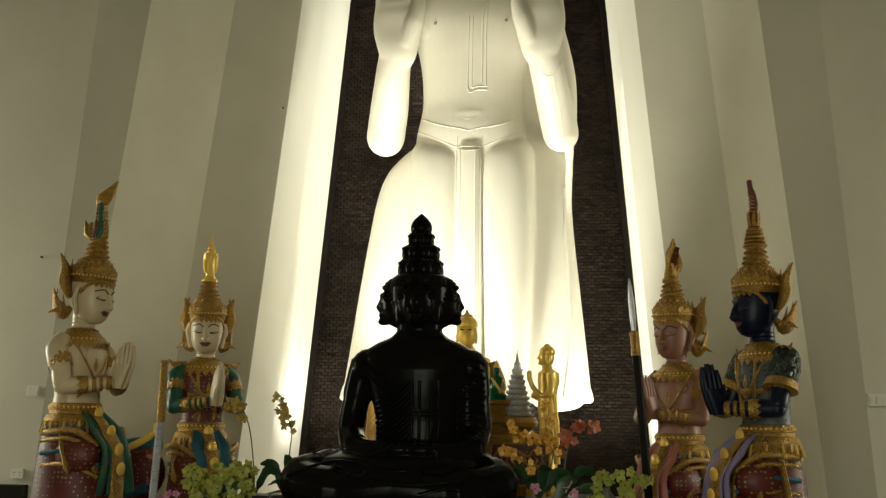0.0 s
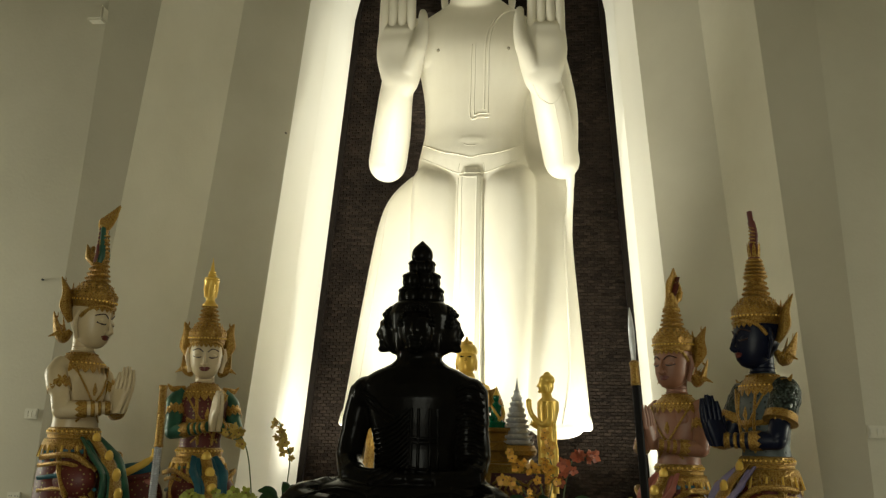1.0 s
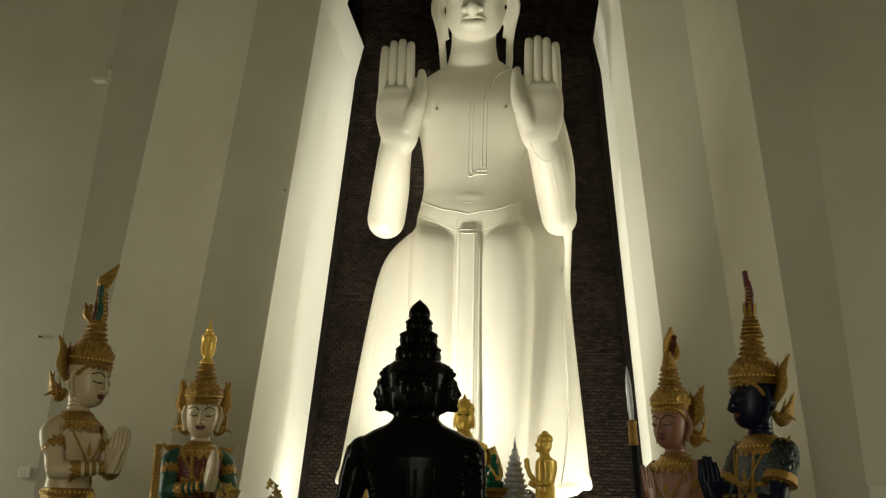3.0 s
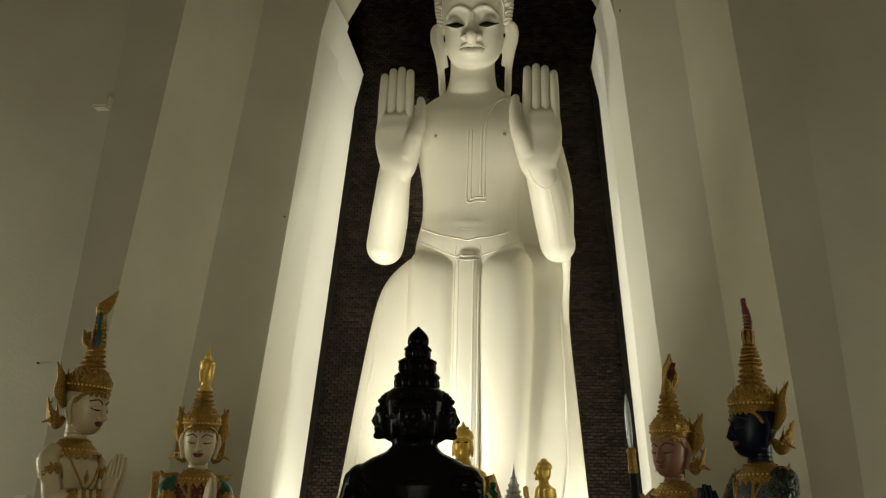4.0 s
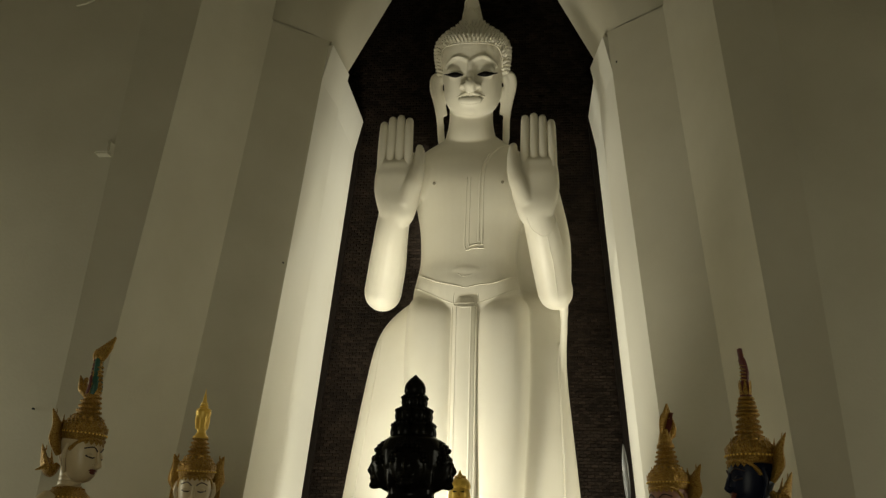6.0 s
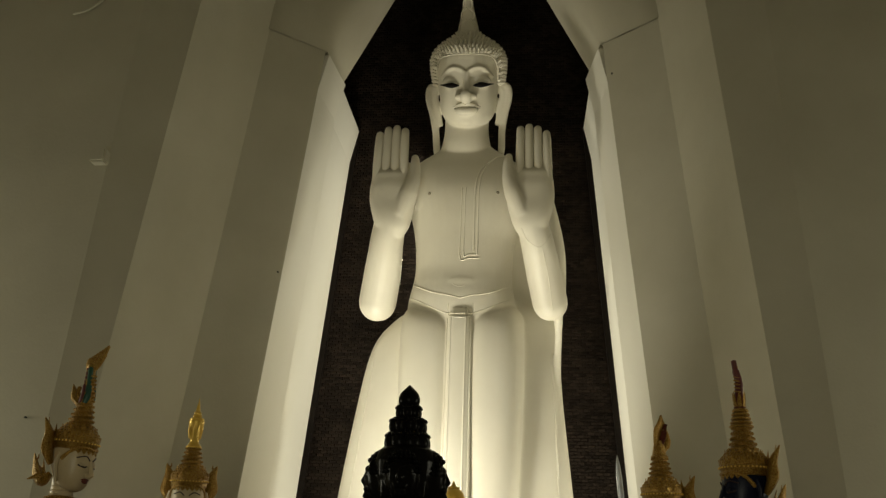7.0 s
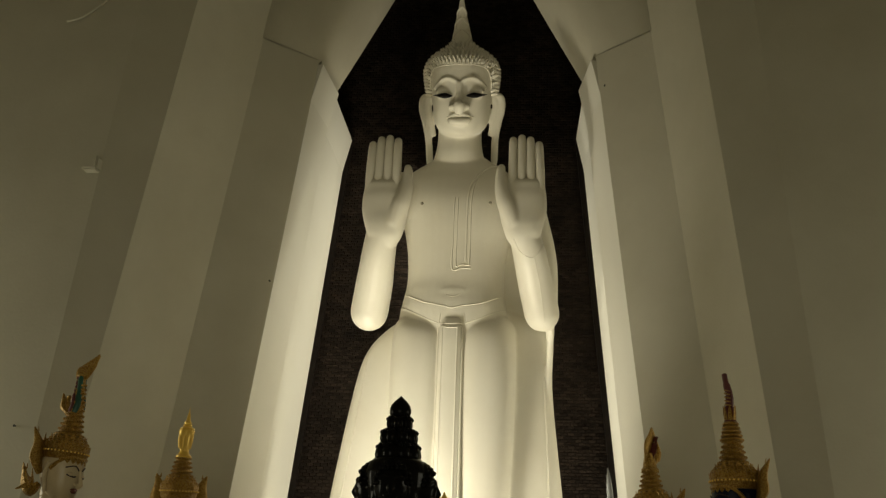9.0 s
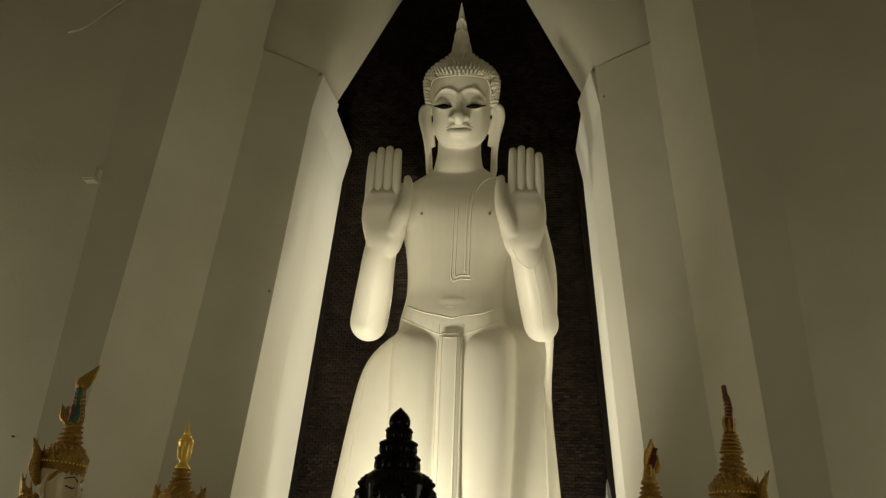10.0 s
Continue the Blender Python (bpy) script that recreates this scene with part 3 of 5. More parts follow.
    tube(bm, smooth_path([(-0.44, -0.10, 0.66), (-0.43, -0.22, 0.85), (-0.33, -0.36, 0.965), (0, -0.445, 0.99), (0.33, -0.36, 0.965), (0.43, -0.22, 0.85), (0.44, -0.10, 0.66)]), 0.010, n=8, m=hm)
    tube(bm, smooth_path([(-0.215, -0.385, 0.240), (-0.11, -0.462, 0.262), (-0.04, -0.495, 0.282), (0, -0.488, 0.268), (0.04, -0.495, 0.282), (0.11, -0.462, 0.262), (0.215, -0.385, 0.240)]), [0.008] * 2 + [0.018] * 3 + [0.034] * 27 + [0.02] * 3 + [0.014, 0.008], n=10, m=hm)
    tube(bm, smooth_path([(-0.19, -0.395, 0.222), (-0.08, -0.482, 0.190), (0, -0.498, 0.182), (0.08, -0.482, 0.190), (0.19, -0.395, 0.222)]), [0.01] * 2 + [0.028] * 2 + [0.054] * 17 + [0.028, 0.02, 0.014, 0.008], n=10, m=hm)
    for s in (-1, 1):
        # eye slits, longer towards the temple
        tube(bm, smooth_path([(s * 0.10, -0.458, 0.545), (s * 0.19, -0.472, 0.549), (s * 0.29, -0.434, 0.555), (s * 0.385, -0.315, 0.575)], 4), [0.006, 0.014, 0.022, 0.03, 0.038, 0.039, 0.036, 0.030, 0.024, 0.017, 0.012, 0.008, 0.004], mat=1, n=8, m=hm)
    ob = mesh_of("standing_statue", bm, [WHITE, EYE_BLACK, WORN], smooth=60)
    return tagged(ob, "colossal glossy white standing Buddha statue with raised palms", "statue")


white_statue()
bm = bmesh.new()
stack(bm, [(-0.05, 11.6, 0.0, 0.95, 0.6), (-0.05, 11.6, 0.5, 0.95, 0.6), (-0.05, 11.6, 0.7, 0.85, 0.55), (-0.05, 11.6, 0.97, 0.85, 0.55)], n=40, power=4)
tagged(mesh_of("statue_pedestal", bm, JAMB, smooth=30), "white plaster pedestal under the colossal statue", "pedestal")
# ---- guardian figures, each one mesh on its own plinth
PAL = [SKIN_WHITE, GOLD, GREEN, RED, BROWN_LINE, LIPS, GOLDS, TEAL, GREY, LILAC, PINKC, EYE_BLACK, SILVER, TRIM, SCALE]
IDX = {n: i for i, n in enumerate("skin gold green red line lips goldsmooth teal grey lilac salmon black silver wood scale".split())}


def teeth(bm, z, rx, ry, h, count, mat, m, out=0.01, a0=0.0, a1=2 * math.pi, y=0.0, x=0.0, wide=1.0):
    """A row of pointed leaves standing round a ring (h below zero hangs)."""
    for i in range(count):
        a = a0 + (a1 - a0) * (i + 0.5) / count
        w = wide * (a1 - a0) / count * max(rx, ry) * 0.5
        c = Vector((x + rx * math.cos(a), y + ry * math.sin(a), z))
        n = Vector((math.cos(a), math.sin(a), 0))
        t = Vector((-math.sin(a), math.cos(a), 0))
        lo = [c - w * t, c + 0.6 * out * n, c + w * t, c - 0.6 * out * n]
        mid = [c - 0.8 * w * t + Vector((0, 0, h * 0.5)) + out * n, c + 1.6 * out * n + Vector((0, 0, h * 0.5)), c + 0.8 * w * t + Vector((0, 0, h * 0.5)) + out * n, c + Vector((0, 0, h * 0.5))]
        tip = c + Vector((0, 0, h)) + 1.2 * out * n
        hi = [tip - 0.002 * t, tip + 0.002 * n, tip + 0.002 * t, tip - 0.002 * n]
        skin(bm, [[m @ p for p in r] for r in (lo, mid, hi)], mat)


def beads(bm, z, rx, ry, r, count, mat, m, y=0.0, x=0.0):
    for i in range(count):
        a = 2 * math.pi * i / count
        blob(bm, (x + rx * math.cos(a), y + ry * math.sin(a), z), (r, r, r), mat, m, 6, 4)


def flame(bm, pts, widths, mat, m, flat=0.35, barbs=4, side=1):
    """A flame-shaped leaf along a curve, with small barbs on its outer edge."""
    path = smooth_path(pts, 5)
    ws = [float(np.interp(i / (len(path) - 1), np.linspace(0, 1, len(widths)), widths)) for i in range(len(path))]
    tube(bm, path, [float(w) for w in ws], mat, 8, flat, m)
    for k in range(barbs):
        i = int((k + 0.6) / barbs * (len(path) - 3)) + 1
        d = (path[i + 1] - path[i - 1]).normalized()
        o = d.cross(Vector((0, 1, 0))).normalized() * side
        w = ws[i]
        tube(bm, [path[i] + 0.3 * w * o, path[i] + 1.3 * w * o + 0.4 * w * d, path[i] + 1.7 * w * o + 1.6 * w * d], [0.5 * w, 0.35 * w, 0.003], mat, 6, flat, m)


def guardian(x, y, chin, yaw, bow, skin_mat, crown, tip, dress, hands_up=0.0, head_turn=0, extra=None):
    """A kneeling crowned figure with its palms together; it faces -y before yaw. tip: height of its crown over the chin."""
    bm = bmesh.new()
    m = Matrix.Translation((x, y, chin)) @ Matrix.Rotation(radians(yaw), 4, "Z")
    hd = m @ Matrix.Rotation(radians(head_turn), 4, "Z") @ Matrix.Translation((0, -0.02, -0.03)) @ Matrix.Rotation(radians(bow), 4, "X") @ Matrix.Scale(1.12, 4)
    tip = (tip + 0.03) / 1.12
    S, G, GS = 0, IDX["gold"], IDX["goldsmooth"]
    cloth, belt, sash = (IDX[c] for c in dress[:3])
    # face
    stack(bm, [(0, cy, z, rx, ry) for cy, z, rx, ry in ((-0.055, 0.0, 0.03, 0.03), (-0.05, 0.015, 0.065, 0.065), (-0.04, 0.05, 0.098, 0.10), (-0.025, 0.11, 0.118, 0.13), (-0.01, 0.18, 0.128, 0.148), (0, 0.25, 0.13, 0.15), (0.0, 0.29, 0.12, 0.14), (0, 0.315, 0.06, 0.08))], S, 24, 2.15, hd)
    tube(bm, smooth_path([(0, -0.150, 0.215), (0, -0.168, 0.165), (0, -0.180, 0.125), (0, -0.150, 0.108)], 4), [0.010] * 4 + [0.014] * 4 + [0.022] * 4 + [0.014], S, 8, 1.0, hd)
    for s in (-1, 1):
        blob(bm, (s * 0.020, -0.150, 0.118), (0.016, 0.018, 0.013), S, hd, 8, 5)
        tube(bm, smooth_path([(s * 0.018, -0.157, 0.212), (s * 0.055, -0.148, 0.238), (s * 0.10, -0.105, 0.222)], 5), 0.0045, IDX["line"], 6, 1.0, hd)
        blob(bm, (s * 0.055, -0.128, 0.180), (0.034, 0.022, 0.020), S, hd, 10, 6)
        tube(bm, smooth_path([(s * 0.022, -0.147, 0.176), (s * 0.055, -0.152, 0.166), (s * 0.092, -0.120, 0.178)], 5), 0.0055, IDX["line"], 6, 1.0, hd)
        tube(bm, smooth_path([(0, -0.150, 0.084), (s * 0.02, -0.147, 0.088), (s * 0.045, -0.132, 0.084)], 4), [0.010] * 4 + [0.009] * 4 + [0.003], IDX["lips"], 6, 0.8, hd)
        tube(bm, smooth_path([(0, -0.147, 0.071), (s * 0.02, -0.142, 0.072), (s * 0.036, -0.132, 0.078)], 4), [0.011] * 4 + [0.009] * 4 + [0.003], IDX["lips"], 6, 0.8, hd)
        # ear, ear pendant and the two flame wings behind it
        tube(bm, smooth_path([(s * 0.13, 0.0, 0.24), (s * 0.145, 0.01, 0.17), (s * 0.132, 0.0, 0.10), (s * 0.122, -0.005, 0.05)], 4), [0.022] * 6 + [0.017] * 7, S, 8, 0.7, hd)
        flame(bm, [(s * 0.13, 0.06, 0.16), (s * 0.17, 0.09, 0.26), (s * 0.165, 0.10, 0.35), (s * 0.20, 0.14, 0.46)], [0.025, 0.056, 0.048, 0.003], G, hd, 0.5, 6, s)
        flame(bm, [(s * 0.12, 0.05, 0.10), (s * 0.145, 0.085, 0.045), (s * 0.165, 0.12, 0.09), (s * 0.19, 0.16, 0.22)], [0.025, 0.055, 0.056, 0.003], G, hd, 0.5, 6, s)
    hc = hd @ Matrix.Translation((0, 0, 0.012)) @ Matrix.Diagonal((0.95, 0.95, 1.0, 1.0))
    tip -= 0.012
    # crown: brow band, tiers of leaves and beads
    stack(bm, [(0, 0.0, z, r, r * 1.08) for z, r in ((0.262, 0.136), (0.27, 0.146), (0.30, 0.150), (0.305, 0.157), (0.322, 0.157), (0.327, 0.150), (0.35, 0.150), (0.38, 0.138), (0.41, 0.112), (0.43, 0.085))], G, 28, 2, hc)
    teeth(bm, 0.268, 0.141, 0.155, -0.03, 9, G, hc, 0.006, math.pi * 1.12, math.pi * 1.88)
    for s in (-1, 1):
        tube(bm, smooth_path([(0, -0.162, 0.268), (s * 0.08, -0.138, 0.278), (s * 0.128, -0.07, 0.25), (s * 0.138, -0.01, 0.19)], 5), [0.011] * 12 + [0.014] * 4, G, 8, 0.8, hc)
    beads(bm, 0.313, 0.158, 0.170, 0.007, 38, GS, hc)
    for zz, rr in ((0.338, 0.149), (0.358, 0.145), (0.378, 0.136), (0.397, 0.120)):
        beads(bm, zz, rr, rr * 1.06, 0.0115, int(rr * 190), G, hc)
    z, r = 0.418, 0.096
    while z < 0.555:
        stack(bm, [(0, 0, z, r * 0.86, r * 0.86), (0, 0, z + 0.010, r, r), (0, 0, z + 0.018, r, r), (0, 0, z + 0.036, r * 0.80, r * 0.80)], G, 22, 2, hc)
        beads(bm, z + 0.016, r, r, 0.008, 22, G, hc)
        z, r = z + 0.034, r * 0.90
    teeth(bm, 0.325, 0.150, 0.162, 0.045, 17, G, hc, 0.006)
    teeth(bm, 0.395, 0.112, 0.118, 0.035, 15, G, hc, 0.006)
    if crown == "serpent":
        end = tip - 0.155
        tube(bm, smooth_path([(0, 0, z - 0.02), (0, -0.012, z + 0.05), (0, 0.004, z + 0.12), (0, 0.022, end)], 5), [0.056] * 4 + [0.05] * 4 + [0.043] * 4 + [0.036] * 4, G, 12, 0.8, hc)
        for s in (-1, 1):
            tube(bm, smooth_path([(s * 0.03, -0.012, z + 0.0), (s * 0.028, -0.022, z + 0.06), (s * 0.022, -0.004, z + 0.13), (s * 0.018, 0.016, end - 0.01)], 5), [0.028] * 5 + [0.026] * 5 + [0.022] * 5 + [0.014], IDX["green"], 10, 0.9, hc)
            tube(bm, smooth_path([(s * 0.034, 0.016, z + 0.0), (s * 0.032, 0.012, z + 0.06), (s * 0.025, 0.024, z + 0.13), (s * 0.018, 0.034, end - 0.01)], 5), [0.024] * 5 + [0.022] * 5 + [0.017] * 5 + [0.01], IDX["red"], 10, 0.9, hc)
        for k in range(7):
            zz = z + 0.01 + 0.03 * k
            tube(bm, smooth_path([(0.05 - 0.003 * k, 0.0, zz), (0.0, -0.068 + 0.006 * k, zz + 0.008), (-0.05 + 0.003 * k, 0.0, zz)], 4), 0.007, G, 6, 1.0, hc)
        # curled fin behind the neck and the flaming head, nodding forwards
        flame(bm, [(0, 0.045, z - 0.01), (0, 0.10, z + 0.03), (0, 0.118, z + 0.075), (0, 0.145, z + 0.13)], [0.03, 0.04, 0.03, 0.003], G, hc, 0.7, 0)
        tube(bm, smooth_path([(0, 0.06, z + 0.02), (0, 0.088, z + 0.075), (0, 0.082, z + 0.12)], 4), [0.026] * 4 + [0.02] * 4 + [0.003], G, 8, 0.7, hc)
        for k in range(6):
            f = k / 5
            tube(bm, smooth_path([(0, 0.045 - 0.05 * f, end - 0.03 + 0.01 * f), (0, 0.06 - 0.10 * f, end + 0.02 + 0.012 * f), (0, 0.04 - 0.105 * f, end + 0.05 + 0.045 * f), (0, 0.01 - 0.09 * f, end + 0.075 + 0.08 * f)], 4), [0.018] * 4 + [0.016] * 4 + [0.011] * 4 + [0.002], G, 8, 1.2, hc)
    elif crown == "vase":
        stack(bm, [(0, 0, z + h, q, q) for h, q in ((-0.02, 0.062), (0.0, 0.066), (0.012, 0.05), (0.03, 0.04), (0.045, 0.036), (0.06, 0.045), (0.10, 0.052), (0.16, 0.060), (0.20, 0.068), (0.207, 0.06), (0.22, 0.064), (0.226, 0.05), (0.236, 0.034), (0.246, 0.04), (0.256, 0.03), (0.27, 0.032), (0.28, 0.022))], GS, 18, 2, hc)
        teeth(bm, z + 0.06, 0.046, 0.046, 0.13, 9, GS, hc, 0.012)
        stack(bm, [(0, 0, z + 0.275, 0.02, 0.02), (0, 0, z + 0.33, 0.012, 0.012), (0, 0, tip - 0.04, 0.006, 0.006), (0, 0, tip, 0.001, 0.001)], GS, 10, 2, hc)
    elif crown == "crest":
        stack(bm, [(0, 0, z + h, q, q) for h, q in ((-0.02, 0.066), (0.0, 0.07), (0.015, 0.056), (0.05, 0.05), (0.08, 0.044), (0.12, 0.03))], G, 14, 2, hc)
        # a comb of feathers sweeping up and back over a dark red ground
        top = tip - z
        tube(bm, smooth_path([(0, -0.01, z + 0.06), (0, 0.01, z + 0.35 * top), (0, 0.055, z + 0.62 * top), (0, 0.09, z + 0.80 * top)], 4), [0.045] * 4 + [0.055] * 4 + [0.042] * 4 + [0.006], IDX["red"], 10, 0.25, hc)
        for k in range(7):
            f = k / 6
            tube(bm, smooth_path([(0, -0.045 + 0.012 * k, z + 0.05), (0, -0.035 + 0.017 * k, z + 0.05 + (0.42 - 0.16 * f) * top), (0, 0.015 + 0.020 * k, z + (0.76 - 0.26 * f) * top), (0, 0.07 + 0.013 * k, z + (1.0 - 0.46 * f) * top)], 4), [0.010] * 4 + [0.010] * 4 + [0.009] * 4 + [0.002], G, 8, 2.0, hc)
        tube(bm, smooth_path([(0, 0.03, z + 0.03), (0, 0.10, z + 0.08), (0, 0.125, z + 0.15), (0, 0.10, z + 0.20)], 5), [0.02] * 5 + [0.03] * 5 + [0.022] * 5 + [0.01], G, 8, 0.9, hc)
    else:
        zz, q = z - 0.02, 0.082
        while zz < tip - 0.33:
            stack(bm, [(0, 0, zz, q * 0.8, q * 0.8), (0, 0, zz + 0.008, q, q), (0, 0, zz + 0.016, q, q), (0, 0, zz + 0.026, q * 0.78, q * 0.78)], G, 18, 2, hc)
            zz, q = zz + 0.026, q * 0.91
        stack(bm, [(0, 0, zz, 0.042, 0.042), (0, 0, zz + 0.03, 0.036, 0.036), (0, 0, zz + 0.10, 0.031, 0.031), (0, 0, zz + 0.11, 0.02, 0.02)], IDX["red"], 12, 2, hc)
        teeth(bm, zz + 0.01, 0.036, 0.036, 0.10, 7, G, hc, 0.006)
        tube(bm, smooth_path([(0, 0, zz + 0.09), (0, 0.008, zz + 0.18), (0, -0.012, zz + 0.26), (0, -0.02, tip)], 6), [0.030] * 6 + [0.027] * 6 + [0.020] * 6 + [0.004], IDX["red"], 12, 0.9, hc)
        for k in range(8):
            f = k / 7
            tube(bm, smooth_path([(0.03 - 0.012 * f, 0.0, zz + 0.105 + 0.17 * f), (0.0, -0.03 + 0.004 * f, zz + 0.115 + 0.17 * f), (-0.03 + 0.012 * f, 0.0, zz + 0.125 + 0.17 * f)], 4), 0.005, G, 6, 1.0, hc)
    # neck with its creases, trunk and shoulders
    stack(bm, [(0, 0.0, z, q, q) for z, q in ((-0.14, 0.12), (-0.10, 0.098), (-0.07, 0.088), (-0.03, 0.083), (0.04, 0.084), (0.09, 0.078))], S, 18, 2, m)
    for k in (0.0, -0.03, -0.06):
        stack(bm, [(0, 0, k - 0.007, 0.080, 0.080), (0, 0, k, 0.0865 - 0.12 * k, 0.0865 - 0.12 * k), (0, 0, k + 0.007, 0.080, 0.080)], S, 18, 2, m)
    bare = dress[3] == "bare"
    T = S if bare else IDX[dress[3]]
    stack(bm, [(0, cy, z, rx, ry) for cy, z, rx, ry in ((0.0, -0.06, 0.085, 0.08), (0.01, -0.10, 0.125, 0.10), (0.01, -0.14, 0.175, 0.12), (0.01, -0.19, 0.222, 0.135), (0.0, -0.26, 0.235, 0.15), (-0.005, -0.36, 0.222, 0.155), (0, -0.48, 0.19, 0.145), (0, -0.58, 0.178, 0.138), (0, -0.66, 0.185, 0.15), (0, -0.8, 0.21, 0.17))], T, 28, 2.2, m)
    if bare:
        for s in (-1, 1):
            blob(bm, (s * 0.095, -0.10, -0.28), (0.085, 0.045, 0.075), S, m, 12, 7)
        blob(bm, (0, -0.112, -0.60), (0.008, 0.008, 0.008), IDX["line"], m, 6, 4)
    # collar, chest chain, epaulettes
    stack(bm, [(0, 0, z, rx, ry) for z, rx, ry in ((-0.07, 0.095, 0.09), (-0.085, 0.118, 0.104), (-0.105, 0.142, 0.115), (-0.135, 0.182, 0.130), (-0.165, 0.214, 0.142), (-0.18, 0.222, 0.146))], G, 28, 2.2, m)
    teeth(bm, -0.178, 0.218, 0.146, -0.055, 20, G, m, 0.006)
    beads(bm, -0.155, 0.206, 0.140, 0.008, 34, GS, m)
    beads(bm, -0.085, 0.122, 0.106, 0.008, 24, G, m)
    for s in (-1, 1):
        tube(bm, smooth_path([(s * 0.19, -0.10, -0.17), (s * 0.10, -0.155, -0.34), (0.0, -0.152, -0.47), (-s * 0.12, -0.11, -0.60)], 6), 0.010, G, 8, 0.6, m)
        if not bare:
            flame(bm, [(s * 0.17, 0, -0.13), (s * 0.24, -0.01, -0.14), (s * 0.29, 0, -0.13), (s * 0.33, 0.0, -0.09)], [0.03, 0.035, 0.022, 0.003], G, m, 0.6, 0)
    tube(bm, [(0, -0.15, -0.30), (0, -0.155, -0.36), (0, -0.145, -0.43)], [0.01, 0.03, 0.005], G, 8, 0.4, m)
    if not bare:
        for s in (-1, 1):
            tube(bm, smooth_path([(s * 0.10, -0.135, -0.2), (s * 0.09, -0.15, -0.4), (s * 0.06, -0.13, -0.62)], 5), 0.016, G, 8, 0.5, m)
        tube(bm, smooth_path([(-0.17, -0.10, -0.40), (0, -0.155, -0.42), (0.17, -0.10, -0.40)], 5), 0.028, G, 8, 0.5, m)
    # arms; sleeves or bare skin, armlets and bracelets
    for s in (-1, 1):
        sh, el, wr = Vector((s * 0.235, 0.01, -0.205)), Vector((s * 0.29, -0.12, -0.52 + hands_up * 0.3)), Vector((s * 0.05, -0.37, -0.49 + hands_up))
        plated = dress[4] == "grey"
        U = S if bare or plated else IDX[dress[4]]
        tube(bm, smooth_path([sh + Vector((-s * 0.06, 0, 0.03)), sh + Vector((s * 0.015, -0.01, -0.04)), sh.lerp(el, 0.6), el], 5), [0.075] * 5 + [0.082] * 5 + [0.068] * 5 + [0.062], U, 14, 1.0, m)
        blob(bm, el, (0.064, 0.064, 0.062), U, m, 12, 8)
        tube(bm, smooth_path([el, el.lerp(wr, 0.45), wr], 6), [0.062] * 5 + [0.056] * 4 + [0.045] * 4, U, 14, 1.0, m)
        c = sh.lerp(el, 0.42)
        d = (el - sh).normalized()
        if plated:
            tube(bm, smooth_path([sh + Vector((-s * 0.05, 0, 0.05)), sh + Vector((s * 0.02, -0.005, -0.01)), sh.lerp(el, 0.25), sh.lerp(el, 0.5)], 5), [0.07] * 3 + [0.094] * 4 + [0.104] * 5 + [0.106] * 4, IDX["scale"], 18, 1.0, m)
            c = sh.lerp(el, 0.52)
        turn = m @ Matrix.Translation(c) @ d.to_track_quat("Z", "Y").to_matrix().to_4x4()
        stack(bm, [(0, 0, k, q, q) for k, q in ((-0.03, 0.076), (-0.02, 0.086), (0.02, 0.086), (0.03, 0.076))] if not plated else [(0, 0, k, q, q) for k, q in ((-0.03, 0.102), (-0.02, 0.109), (0.01, 0.110), (0.035, 0.118), (0.04, 0.085))], G, 18, 2, turn)
        teeth(bm, 0.02, 0.08, 0.08, 0.032, 11, G, turn, 0.003)
        teeth(bm, -0.02, 0.08, 0.08, -0.032, 11, G, turn, 0.003)
        d = (wr - el).normalized()
        for f, w, q in ((0.42, 0.03, 0.066), (0.62, 0.016, 0.06), (0.76, 0.012, 0.056), (0.92, 0.02, 0.054)):
            turn = m @ Matrix.Translation(el.lerp(wr, f)) @ d.to_track_quat("Z", "Y").to_matrix().to_4x4()
            stack(bm, [(0, 0, -w, q * 0.92, q * 0.92), (0, 0, -w * 0.6, q, q), (0, 0, w * 0.6, q, q), (0, 0, w, q * 0.92, q * 0.92)], G, 16, 2, turn)
            if f < 0.5:
                teeth(bm, -w * 0.6, q * 0.95, q * 0.95, -0.035, 9, G, turn, 0.003)
        # palm and fingers pressed together
        hx = s * 0.024
        z0 = wr.z + 0.01
        stack(bm, [(hx, -0.385, z0 - 0.05, 0.028, 0.045), (hx, -0.395, z0 + 0.02, 0.032, 0.066), (hx, -0.41, z0 + 0.09, 0.028, 0.074), (hx, -0.42, z0 + 0.13, 0.022, 0.070)], S, 14, 2.4, m)
        for k in range(4):
            yk = -0.368 - 0.036 * k
            top = (0.26, 0.295, 0.30, 0.275)[k]
            tube(bm, [(hx * 0.8, yk, z0 + 0.11), (hx * 0.75, yk - 0.014, z0 + 0.20), (hx * 0.6, yk - 0.02, z0 + top)], [0.021, 0.019, 0.007], S, 8, 1.0, m)
        tube(bm, [(hx, -0.365, z0 + 0.01), (hx * 1.1, -0.345, z0 + 0.08), (hx, -0.345, z0 + 0.16)], [0.02, 0.017, 0.007], S, 8, 1.0, m)
    # belt, hip leaves, kneeling skirt with panel and sashes
    stack(bm, [(0, 0, z, rx, ry) for z, rx, ry in ((-0.64, 0.19, 0.15), (-0.65, 0.20, 0.165), (-0.69, 0.21, 0.175), (-0.695, 0.20, 0.165), (-0.72, 0.20, 0.165), (-0.73, 0.22, 0.185), (-0.77, 0.235, 0.20), (-0.775, 0.22, 0.19))], G, 28, 2.2, m)
    beads(bm, -0.67, 0.208, 0.172, 0.009, 34, GS, m)
    teeth(bm, -0.80, 0.235, 0.20, -0.10, 16, belt, m, 0.012)
